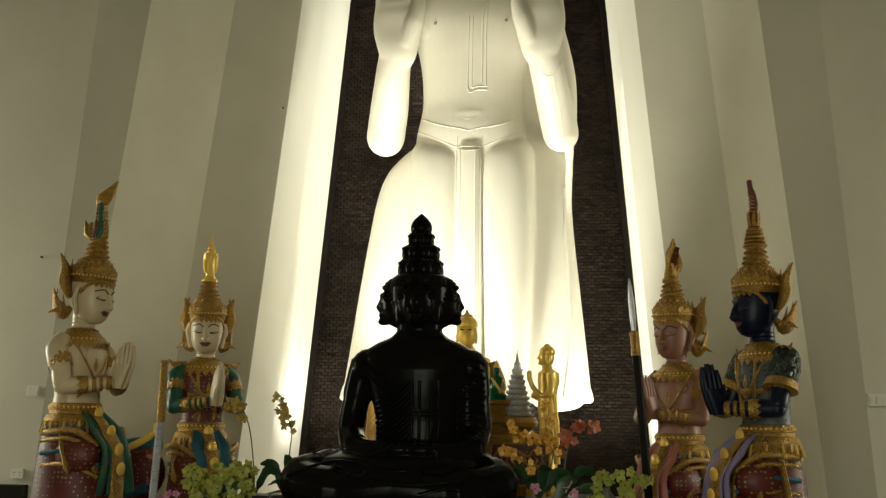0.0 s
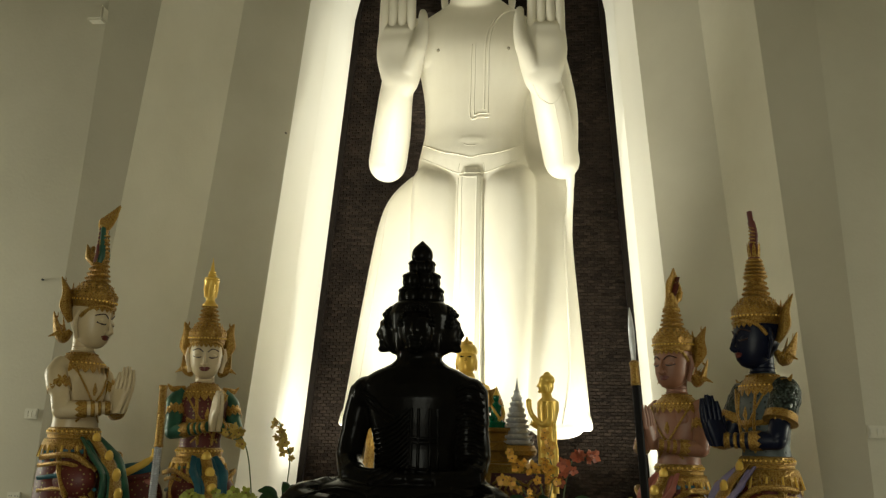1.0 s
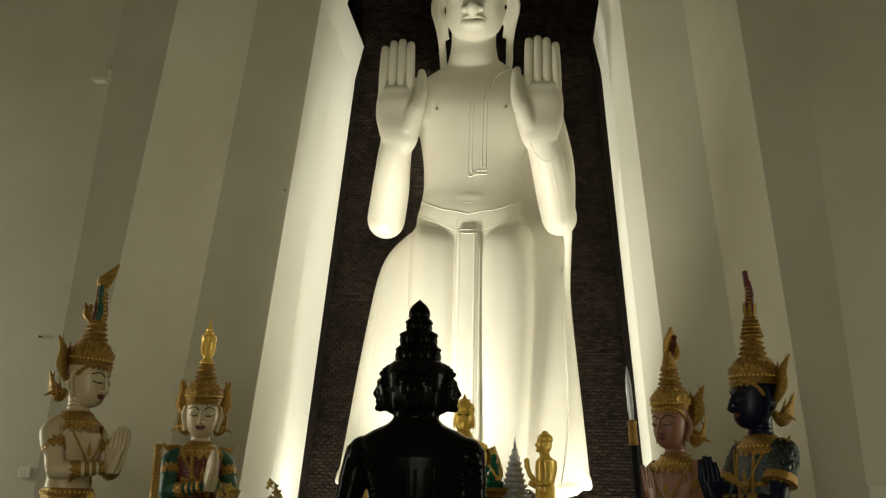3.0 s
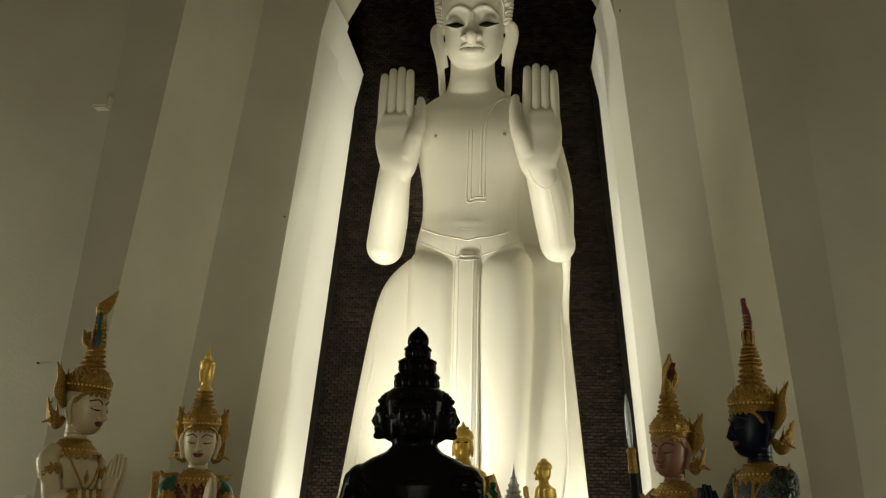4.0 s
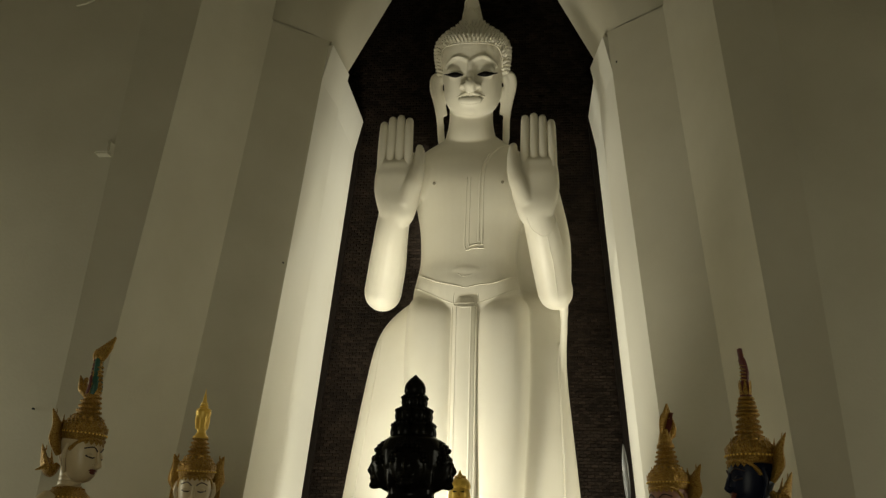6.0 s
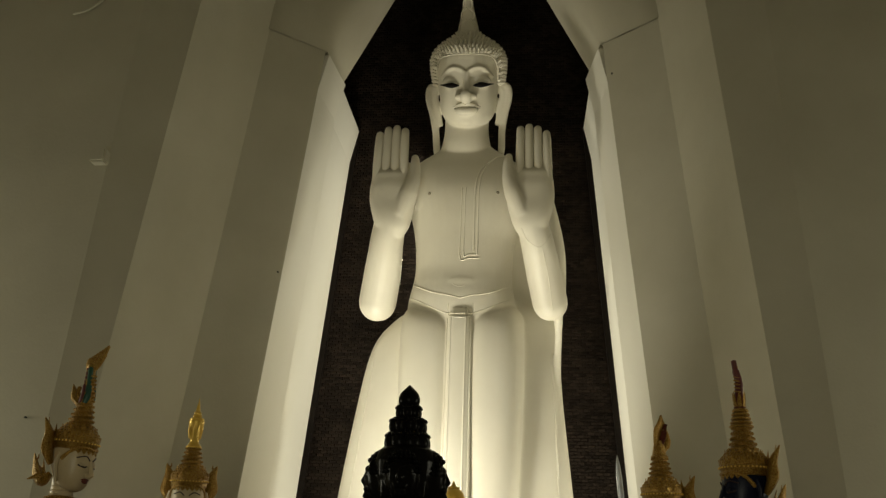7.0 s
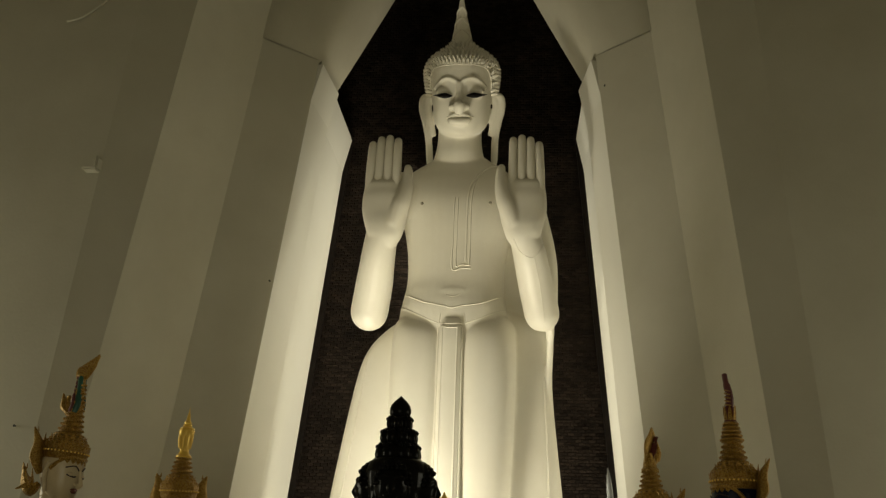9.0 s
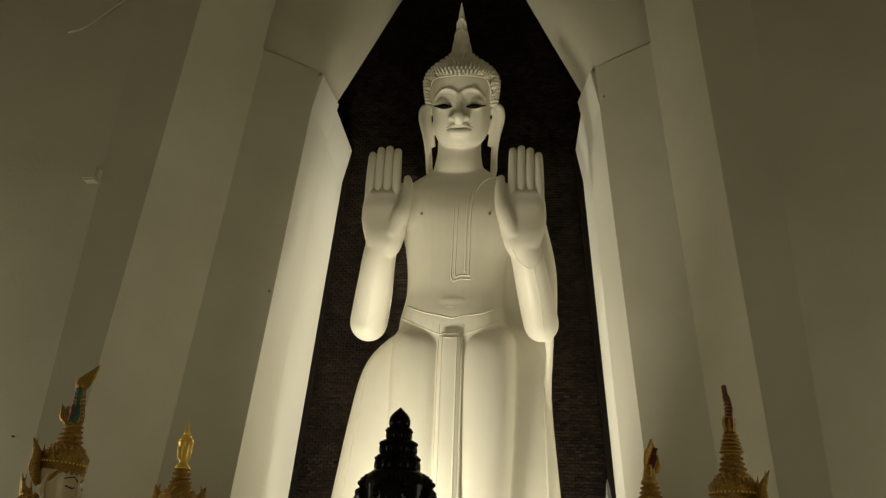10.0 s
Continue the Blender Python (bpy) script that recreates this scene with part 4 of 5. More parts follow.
    teeth(bm, -0.76, 0.232, 0.197, -0.07, 22, G, m, 0.008)
    for k in range(26):
        a = 2 * math.pi * k / 26
        tube(bm, [(0.235 * math.cos(a), 0.20 * math.sin(a), -0.775), (0.255 * math.cos(a), 0.225 * math.sin(a), -0.86)], [0.012, 0.014], GS if k % 2 else G, 6, 0.6, m)
    low = 0.13 - chin
    stack(bm, [(0, cy, z, rx, ry) for cy, z, rx, ry in ((0, -0.72, 0.19, 0.16), (-0.01, -0.85, 0.235, 0.21), (-0.03, -1.0, 0.255, 0.25), (-0.05, -1.15, 0.27, 0.28), (-0.08, (low - 1.15) / 2, 0.29, 0.34), (-0.1, low, 0.32, 0.40))], cloth, 30, 2.2, m)
    for k in range(5):
        a = radians(200 + 35 * k)
        tube(bm, smooth_path([(0.22 * math.cos(a), 0.19 * math.sin(a), -0.80), (0.28 * math.cos(a + 0.1), -0.02 + 0.26 * math.sin(a + 0.1), -0.95), (0.32 * math.cos(a + 0.25), -0.05 + 0.31 * math.sin(a + 0.25), -1.15)], 5), [0.03] * 5 + [0.035] * 5 + [0.01], IDX[dress[5]], 8, 0.5, m)
    for s in (-1, 1):
        blob(bm, (s * 0.15, -0.17, -1.02), (0.125, 0.19, 0.15), cloth, m, 16, 10)
        for q in range(3):
            tube(bm, smooth_path([(s * (0.27 - 0.01 * q), 0.06, -0.92 - 0.09 * q), (s * 0.25, -0.20, -0.90 - 0.09 * q), (s * 0.10, -0.34, -1.0 - 0.09 * q)], 5), 0.016, G if q != 1 else IDX["teal"], 6, 0.6, m)
        tube(bm, smooth_path([(s * 0.30, 0.02, -0.86), (s * 0.26, -0.24, -0.84), (s * 0.11, -0.33, -0.95)], 6), 0.022, G, 8, 0.6, m)
        tube(bm, smooth_path([(s * 0.09, -0.17, -0.72), (s * 0.13, -0.30, -0.84), (s * 0.10, -0.40, -1.0), (s * 0.16, -0.42, -1.3)], 6), [0.03] * 6 + [0.045] * 7 + [0.05] * 6, sash, 8, 0.4, m)
        tube(bm, smooth_path([(s * 0.05, -0.19, -0.74), (s * 0.075, -0.30, -0.86), (s * 0.05, -0.41, -1.0), (s * 0.08, -0.43, -1.3)], 6), 0.025, sash, 8, 0.5, m)
    tube(bm, smooth_path([(0, -0.175, -0.70), (0, -0.34, -0.88), (0, -0.42, -1.05), (0, -0.44, -1.35)], 6), [0.05] * 6 + [0.07] * 6 + [0.075] * 7, G, 10, 0.35, m)
    for k, (yy, zz) in enumerate(((-0.20, -0.72), (-0.33, -0.85), (-0.415, -0.98), (-0.445, -1.12))):
        blob(bm, (0, yy - 0.02, zz), (0.045, 0.02, 0.05), GS, m, 10, 6)
    if extra:
        extra(bm)
    ob = mesh_of("guardian_statue", bm, [skin_mat] + PAL[1:], smooth=50)
    bm = bmesh.new()
    stack(bm, [(x, y - 0.0, z, r, r) for z, r in ((0.0, 0.55), (0.05, 0.55), (0.06, 0.5), (0.125, 0.5))], 0, 24, 6)
    tagged(mesh_of("statue_plinth", bm, TRIM), "low dark plinth under a kneeling guardian statue", "plinth", "plinths of the guardians")
    return ob


def knee_folds(bm):
    """The raised knee of the red-robed guardian, in folds of cloth."""
    for k in range(7):
        f = k / 6
        tube(bm, smooth_path([(-2.35 - 0.05 * f, 7.62 - 0.02 * k, 0.78 - 0.06 * k), (-2.62 - 0.04 * k, 7.45, 0.74 - 0.07 * k), (-2.78 - 0.012 * k, 7.5, 0.52 - 0.05 * k), (-2.72, 7.6, 0.15)], 6), 0.058, IDX[("teal", "red", "salmon")[k % 3]], 8, 0.8)
    blob(bm, (-2.55, 7.62, 0.52), (0.24, 0.2, 0.24), IDX["red"])
    tube(bm, smooth_path([(-2.72, 7.4, 0.72), (-2.55, 7.38, 0.74), (-2.38, 7.5, 0.86), (-2.36, 7.5, 0.95)], 5), [0.03] * 10 + [0.02] * 5 + [0.003], IDX["goldsmooth"], 8, 0.6)
    tube(bm, smooth_path([(-2.85, 7.42, 0.60), (-2.70, 7.36, 0.58), (-2.55, 7.42, 0.44)], 5), 0.028, IDX["goldsmooth"], 8, 0.6)


tagged(guardian(-2.62, 6.62, 1.745, 76, 5, SKIN_WHITE, "serpent", 1.12, ("red", "teal", "green", "bare", "gold", "gold"), 0.0, 6),
       "white-skinned kneeling guardian statue in gilded crown and jewellery", "statue", "guardians round the altar")
tagged(guardian(-2.12, 7.92, 1.60, 38, 4, SKIN_WHITE, "vase", 1.08, ("red", "green", "teal", "red", "green", "gold"), 0.03, -20, knee_folds),
       "white-faced guardian statue in dark red brocade holding a staff", "statue", "guardians round the altar")
tagged(guardian(2.055, 7.72, 1.565, -42, 2, SKIN_PINK, "crest", 1.0, ("red", "teal", "salmon", "bare", "gold", "gold")),
       "dusky pink guardian statue with gilded crest and spear", "statue", "guardians round the altar")
tagged(guardian(2.50, 6.62, 1.655, -68, 0, SKIN_BLUE, "spire", 1.13, ("red", "gold", "lilac", "grey", "grey", "gold"), -0.05, -6),
       "dark blue guardian statue in scale armour and gilded spire crown", "statue", "guardians round the altar")

# staffs
staff = new("staff")
staff.location = (-2.27, 7.3, 0.0)
bm = bmesh.new()
for k in range(67):
    z = 0.0145 * k
    stack(bm, [(0, 0, z, 0.028, 0.028), (0, 0, z + 0.007, 0.035, 0.035), (0, 0, z + 0.0145, 0.028, 0.028)], 0, 10, 2, Matrix.Rotation(radians(2), 4, "Y"))
part("shaft", bm, SILVER, staff, "ribbed silver shaft", 40)
bm = bmesh.new()
stack(bm, [(0.035, 0, z, r, r) for z, r in ((0.96, 0.03), (0.97, 0.036), (1.0, 0.03), (1.44, 0.028), (1.45, 0.034), (1.47, 0.034), (1.475, 0.02))], 0, 14, 4)
part("sleeve", bm, GOLD, staff, "gilded sleeve", 40)
tagged(staff, "ribbed silver staff with a gilded upper part", "staff")
spear = new("spear")
spear.matrix_world = Matrix.Translation((1.78, 7.35, 0.0)) @ Matrix.Rotation(radians(-3.6), 4, "Y")
bm = bmesh.new()
stack(bm, [(0, 0, z, 0.033, 0.033) for z in (0.05, 0.6, 1.54)], 0, 14)
part("shaft", bm, EYE_BLACK, spear, "black shaft", 40)
bm = bmesh.new()
stack(bm, [(0, 0, z, r, r) for z, r in ((1.54, 0.034), (1.55, 0.04), (1.60, 0.036), (1.69, 0.034), (1.72, 0.042), (1.74, 0.026))], 0, 14)
part("ferrule", bm, GOLD, spear, "gilded ferrule", 40)
bm = bmesh.new()
stack(bm, [(0, 0, z, rx, ry) for z, rx, ry in ((1.73, 0.018, 0.014), (1.85, 0.025, 0.014), (2.0, 0.024, 0.012), (2.1, 0.016, 0.008), (2.17, 0.003, 0.003))], 0, 8)
part("blade", bm, SILVER, spear, "pale steel blade", 30)
tagged(spear, "long black spear with gilded ferrule and steel blade", "spear")

# ---- the black seated figure in the middle


def black_statue():
    bm = bmesh.new()
    cx, cy = -0.01, 6.9
    # lap: crossed legs
    stack(bm, [(-0.09, cy - 0.18, z, rx, ry) for z, rx, ry in ((0.34, 0.76, 0.40), (0.42, 0.82, 0.46), (0.55, 0.82, 0.47), (0.66, 0.76, 0.42), (0.74, 0.62, 0.34), (0.79, 0.42, 0.24))], 0, 40, 2.4)
    for s in (-1, 1):
        tube(bm, smooth_path([(cx + s * 0.3, cy, 0.55), (cx - 0.08 + s * 0.62, cy - 0.3, 0.60), (cx - 0.08 + s * 0.67, cy - 0.45, 0.55), (cx - 0.08 + s * 0.35, cy - 0.62, 0.52), (cx - 0.08 - s * 0.2, cy - 0.62, 0.56)], 6), [0.2] * 6 + [0.17] * 12 + [0.13] * 7, 0, 14)
    stack(bm, [(cx, cy, z, rx, ry) for z, rx, ry in ((0.6, 0.36, 0.26), (0.8, 0.33, 0.24), (1.0, 0.32, 0.23), (1.2, 0.37, 0.25), (1.38, 0.42, 0.26), (1.48, 0.455, 0.24), (1.54, 0.41, 0.22), (1.59, 0.33, 0.2), (1.635, 0.225, 0.17), (1.68, 0.175, 0.155), (1.76, 0.175, 0.16))], 0, 36, 2.3)
    for s in (-1, 1):
        blob(bm, (cx + s * 0.40, cy, 1.41), (0.13, 0.15, 0.14), 0)
        ext = 0.0 if s < 0 else -0.045
        tube(bm, smooth_path([(cx + s * 0.42, cy, 1.45), (cx + s * (0.485 + ext), cy - 0.0, 1.15), (cx + s * (0.505 + ext), cy - 0.06, 0.92), (cx + s * 0.40, cy - 0.28, 0.80), (cx + s * 0.16, cy - 0.42, 0.78)], 6), [0.115] * 6 + [0.105] * 6 + [0.10] * 6 + [0.085] * 7, 0, 14)
        blob(bm, (cx + s * 0.08, cy - 0.42, 0.80), (0.16, 0.09, 0.05), 0)
    # the robe fills the gap beside the covered arm
    blob(bm, (cx + 0.385, cy - 0.02, 1.08), (0.10, 0.13, 0.34), 0)
    # four heads round one crown
    for a in (0, 90, 180, 270):
        r = radians(a)
        d = Vector((math.sin(r), -math.cos(r), 0))
        c = Vector((cx, cy, 1.90)) + 0.155 * d
        turn = Matrix.Rotation(r, 4, "Z")
        blob(bm, c, (0.14, 0.16, 0.19), 0, None, 20, 12, turn)
        f = lambda x, y, z: Vector((cx, cy, 1.90)) + turn @ Vector((x, y, z))
        tube(bm, [f(0, -0.31, 0.03), f(0, -0.33, -0.03), f(0, -0.315, -0.05)], [0.014, 0.025, 0.02], 0, 8)
        tube(bm, smooth_path([f(-0.05, -0.295, -0.09), f(0, -0.315, -0.088), f(0.05, -0.295, -0.09)], 4), 0.014, 0, 8)
        blob(bm, f(0, -0.285, -0.14), (0.05, 0.03, 0.03), 0)
        for q in (-1, 1):
            tube(bm, smooth_path([f(q * 0.01, -0.31, 0.045), f(q * 0.06, -0.30, 0.07), f(q * 0.11, -0.26, 0.05)], 4), 0.012, 0, 8)
            blob(bm, f(q * 0.055, -0.285, 0.02), (0.035, 0.02, 0.016), 0)
            blob(bm, f(q * 0.14, -0.16, -0.06), (0.02, 0.03, 0.12), 0)
    stack(bm, [(cx, cy, z, r, r) for z, r in ((1.75, 0.19), (1.9, 0.25), (2.02, 0.26), (2.1, 0.22), (2.14, 0.17))], 0, 24)
    tmp = mesh_of("black_rough", bm, BLACK)
    rm = tmp.modifiers.new("remesh", "REMESH")
    rm.mode, rm.voxel_size = "VOXEL", 0.0125
    sm = tmp.modifiers.new("smooth", "SMOOTH")
    sm.factor, sm.iterations = 0.5, 4
    me = bpy.data.meshes.new_from_object(tmp.evaluated_get(bpy.context.evaluated_depsgraph_get()))
    bm = bmesh.new()
    bm.from_mesh(me)
    bpy.data.objects.remove(tmp)
    from mathutils.bvhtree import BVHTree
    tree = BVHTree.FromBMesh(bm)

    def line(pts, r):
        path = []
        for p in smooth_path([(x, 0, z) for x, z in pts], 8):
            h = tree.ray_cast(Vector((p.x, 5.0, p.z)), Vector((0, 1, 0)))[0]
            if h:
                path.append(h)
        if len(path) > 3:
            tube(bm, path, r, 0, 6)

    # rolled edge, pleats rising from the waist to the flap, the flap, ripples on the covered arm
    line([(-0.42, 1.42), (-0.33, 1.37), (-0.25, 1.29), (-0.14, 1.22)], 0.020)
    line([(-0.40, 1.36), (-0.33, 1.30), (-0.26, 1.23), (-0.17, 1.17)], 0.014)
    for k in range(12):
        o = 0.038 * k
        line([(-0.325 + 0.004 * k, 1.14 - o * 1.02), (-0.22, 1.165 - o), (-0.13, 1.215 - o), (-0.045, 1.295 - o)], 0.017 - 0.004 * (k % 2))
    for x in (-0.025, 0.03, 0.115, 0.17):
        line([(x, 1.30), (x, 1.15), (x, 0.84)], 0.013)
    for zz in (0.87, 1.06, 1.09):
        line([(-0.025, zz), (0.07, zz - 0.012), (0.17, zz)], 0.013)
    for k in range(12):
        z = 1.47 - 0.052 * k
        line([(0.30, z - 0.03), (0.36, z), (0.43, z - 0.005), (0.50, z - 0.04)], 0.018 - 0.005 * (k % 2))
    line([(-0.85, 0.62), (-0.5, 0.72), (-0.1, 0.66), (0.3, 0.70), (0.62, 0.62)], 0.014)
    line([(-0.5, 0.66), (-0.2, 0.60), (0.1, 0.58), (0.4, 0.62)], 0.016)
    line([(0.1, 0.52), (0.3, 0.56), (0.5, 0.52), (0.66, 0.44)], 0.014)
    # hair curls on the ring of heads
    for a in (0, 90, 180, 270):
        turn = Matrix.Rotation(radians(a), 4, "Z")
        for k in range(8):
            for i in range(13):
                b = radians(-96 + 16 * i)
                e = radians(4 + 11 * k)
                if k < 3 and abs(b) < 0.75:
                    continue
                p = Vector((cx, cy, 1.91)) + turn @ Vector((0.15 * math.sin(b) * math.cos(e), -0.155 - 0.165 * math.cos(b) * math.cos(e) * (1 if k else 0.9), 0.195 * math.sin(e)))
                blob(bm, p, (0.019, 0.019, 0.019), 0, None, 6, 4)
    # upper tiers of small heads, and the bud
    for z, r, n, hr in ((2.16, 0.115, 8, 0.072), (2.29, 0.10, 8, 0.055), (2.40, 0.065, 6, 0.045)):
        stack(bm, [(cx, cy, z - 0.07, r * 1.15, r * 1.15), (cx, cy, z, r * 1.25, r * 1.25), (cx, cy, z + 0.07, r, r)], 0, 24)
        for i in range(n):
            a = 2 * math.pi * (i + 0.5) / n
            blob(bm, (cx + r * math.cos(a), cy + r * math.sin(a), z), (hr, hr, hr * 1.25), 0, None, 12, 8)
            for k in range(5):
                b = a + (k - 2) * 0.12
                blob(bm, (cx + (r + hr * 0.75) * math.cos(b), cy + (r + hr * 0.75) * math.sin(b), z + hr * 0.8), (0.014, 0.014, 0.014), 0, None, 6, 4)
    for z, r in ((2.105, 0.185), (2.235, 0.15), (2.35, 0.115), (2.45, 0.085)):
        stack(bm, [(cx, cy, z - 0.014, r * 0.9, r * 0.9), (cx, cy, z, r, r), (cx, cy, z + 0.014, r * 0.9, r * 0.9)], 0, 28)
        beads(bm, z, r, r, 0.013, int(r * 190), 0, Matrix.Identity(4), cy, cx)
    stack(bm, [(cx, cy, z, r, r) for z, r in ((2.44, 0.05), (2.465, 0.078), (2.49, 0.086), (2.52, 0.085), (2.55, 0.075), (2.58, 0.052), (2.60, 0.03), (2.625, 0.004))], 0, 20)
    return tagged(mesh_of("seated_statue", bm, BLACK, smooth=60), "glossy black seated statue with four faces and tiered crown", "statue")


black_statue()

# ---- gilded figures and stands behind it
bm = bmesh.new()
gx, gy = 0.16, 9.2
blob(bm, (gx, gy, 1.88), (0.108, 0.12, 0.15), 0)
blob(bm, (gx, gy + 0.01, 1.97), (0.112, 0.12, 0.095), 0)
stack(bm, [(gx, gy, z, r, r) for z, r in ((2.03, 0.055), (2.07, 0.035), (2.10, 0.015), (2.13, 0.004))], 0, 12)
for k in range(4):
    for i in range(14):
        a = 2 * math.pi * (i + 0.5 * (k % 2)) / 14
        blob(bm, (gx + (0.10 - 0.017 * k) * math.cos(a), gy + 0.01 + (0.11 - 0.018 * k) * math.sin(a), 1.97 + 0.03 * k), (0.014, 0.014, 0.014), 0, None, 6, 4)
stack(bm, [(gx, gy, z, rx, ry) for z, rx, ry in ((0.86, 0.48, 0.32), (0.98, 0.5, 0.33), (1.08, 0.38, 0.26), (1.15, 0.25, 0.17), (1.35, 0.24, 0.16), (1.52, 0.27, 0.16), (1.62, 0.24, 0.14), (1.69, 0.10, 0.09), (1.78, 0.06, 0.06))], 0, 28)
for s in (-1, 1):
    tube(bm, smooth_path([(gx + s * 0.25, gy, 1.58), (gx + s * 0.33, gy - 0.02, 1.32), (gx + s * 0.22, gy - 0.22, 1.12), (gx, gy - 0.3, 1.08)], 5), [0.075] * 8 + [0.055] * 8, 1 if s > 0 else 0, 12)
    blob(bm, (gx + s * 0.098, gy, 1.84), (0.016, 0.03, 0.07), 0)
    tube(bm, [(gx + s * 0.015, gy - 0.11, 1.905), (gx + s * 0.055, gy - 0.10, 1.91)], 0.008, 2, 6)
tube(bm, [(gx, gy - 0.11, 1.90), (gx, gy - 0.13, 1.86)], [0.01, 0.018], 0, 8)
tube(bm, smooth_path([(gx - 0.22, gy - 0.08, 1.60), (gx, gy - 0.19, 1.42), (gx + 0.2, gy - 0.14, 1.2)], 5), 0.03, 1, 8)
tagged(mesh_of("gilded_seated_statue", bm, [GOLDS, GOLD, EYE_BLACK], smooth=50), "gilded seated statue wrapped in patterned gold cloth", "statue")
bm = bmesh.new()
stack(bm, [(gx, gy, z, r, r * 0.7) for z, r in ((0.32, 0.58), (0.4, 0.58), (0.42, 0.5), (0.74, 0.5), (0.76, 0.58), (0.86, 0.56))], 0, 24, 5)
tagged(mesh_of("gilded_pedestal", bm, GOLD, smooth=30), "carved gilded pedestal under a seated statue", "pedestal")

# small green seated figure on its tiered base
bm = bmesh.new()
sx, sy = 0.49, 8.8
stack(bm, [(sx, sy, z, rx, ry) for z, rx, ry in ((1.20, 0.095, 0.08), (1.25, 0.10, 0.085), (1.28, 0.055, 0.05), (1.36, 0.048, 0.045), (1.41, 0.058, 0.045), (1.43, 0.03, 0.03), (1.45, 0.022, 0.022))], 0, 20)
blob(bm, (sx, sy, 1.485), (0.032, 0.035, 0.042), 0)
stack(bm, [(sx, sy, z, r, r) for z, r in ((1.51, 0.033), (1.53, 0.024), (1.55, 0.012), (1.60, 0.002))], 1, 12)
tube(bm, smooth_path([(sx - 0.045, sy - 0.03, 1.41), (sx, sy - 0.05, 1.34), (sx + 0.05, sy - 0.04, 1.27)], 4), 0.013, 1, 8)
for s in (-1, 1):
    tube(bm, smooth_path([(sx + s * 0.055, sy, 1.40), (sx + s * 0.075, sy - 0.01, 1.32), (sx + s * 0.03, sy - 0.07, 1.27)], 4), 0.016, 0 if s < 0 else 1, 8)
JADE = material("green_glass", (0.0, 0.10, 0.045), 0.12, 0, (0.0, 0.15, 0.07), 8, 50, 0.02)
tagged(mesh_of("green_seated_statue", bm, [JADE, GOLDS], smooth=50), "small green glass seated statue with gold robe", "statue")
bm = bmesh.new()
for k in range(5):
    z = 0.32 + 0.176 * k
    stack(bm, [(sx, sy, z + a * 0.176, r * (1 - 0.08 * k), r * 0.8 * (1 - 0.08 * k)) for a, r in ((0, 0.24), (0.2, 0.24), (0.3, 0.19), (0.7, 0.19), (0.8, 0.23), (1.0, 0.22))], 0, 20, 5)
tagged(mesh_of("tiered_stand", bm, GOLD, smooth=30), "tiered gilded stand under a small green statue", "stand")

# silver tiered spire
chedi = new("silver_spire")
chedi.location = (0.69, 8.8, 0.0)
for k in range(9):
    f = k / 8
    bm = bmesh.new()
    z = 1.04 + 0.052 * k
    r = 0.158 - 0.108 * f
    stack(bm, [(0, 0, z, r * 0.82, r * 0.82), (0, 0, z + 0.012, r, r), (0, 0, z + 0.022, r * 1.02, r * 1.02), (0, 0, z + 0.034, r * 0.86, r * 0.86), (0, 0, z + 0.053, r * 0.80, r * 0.80)], 0, 24)
    teeth(bm, z + 0.02, r, r, 0.022, 18, 0, Matrix.Identity(4), 0.004)
    part("tier", bm, SILVER, chedi, "", 40)
bm = bmesh.new()
stack(bm, [(0, 0, z, r, r) for z, r in ((1.50, 0.04), (1.53, 0.03), (1.55, 0.034), (1.57, 0.018), (1.64, 0.008), (1.69, 0.001))], 0, 14)
part("finial", bm, SILVER, chedi, "", 40)
bm = bmesh.new()
stack(bm, [(0, 0, z, r, r) for z, r in ((0.32, 0.2), (0.4, 0.2), (0.43, 0.12), (0.9, 0.12), (0.95, 0.19), (0.99, 0.2), (1.04, 0.17))], 0, 24)
part("base", bm, GOLD, chedi, "gilded base", 40)
tagged(chedi, "silver tiered ceremonial spire on a gilded base", "spire")

# gilded standing figure seen from its side, one palm raised
bm = bmesh.new()
wx, wy = 0.97, 8.6
blob(bm, (wx, wy, 1.60), (0.075, 0.07, 0.095), 0)
blob(bm, (wx + 0.01, wy, 1.65), (0.075, 0.07, 0.06), 0)
tube(bm, [(wx - 0.068, wy, 1.615), (wx - 0.082, wy, 1.59), (wx - 0.07, wy, 1.583)], [0.006, 0.009, 0.007], 0, 8)
blob(bm, (wx - 0.055, wy, 1.545), (0.022, 0.03, 0.02), 0)
blob(bm, (wx + 0.01, wy, 1.70), (0.035, 0.035, 0.03), 0)
blob(bm, (wx + 0.015, wy - 0.07, 1.57), (0.02, 0.012, 0.05), 0)
stack(bm, [(wx + ox, wy, z, rx, ry) for ox, z, rx, ry in ((-0.005, 0.48, 0.12, 0.11), (0.0, 0.55, 0.095, 0.10), (0.01, 0.8, 0.085, 0.10), (0.015, 1.0, 0.085, 0.10), (0.01, 1.12, 0.095, 0.11), (0.01, 1.25, 0.085, 0.10), (0.02, 1.38, 0.105, 0.13), (0.02, 1.45, 0.10, 0.13), (0.01, 1.49, 0.05, 0.06), (0.0, 1.54, 0.045, 0.045))], 0, 24)
tube(bm, smooth_path([(wx + 0.03, wy - 0.12, 1.43), (wx + 0.035, wy - 0.15, 1.27), (wx - 0.05, wy - 0.15, 1.24), (wx - 0.13, wy - 0.13, 1.32)], 5), [0.036] * 8 + [0.024] * 8, 0, 10)
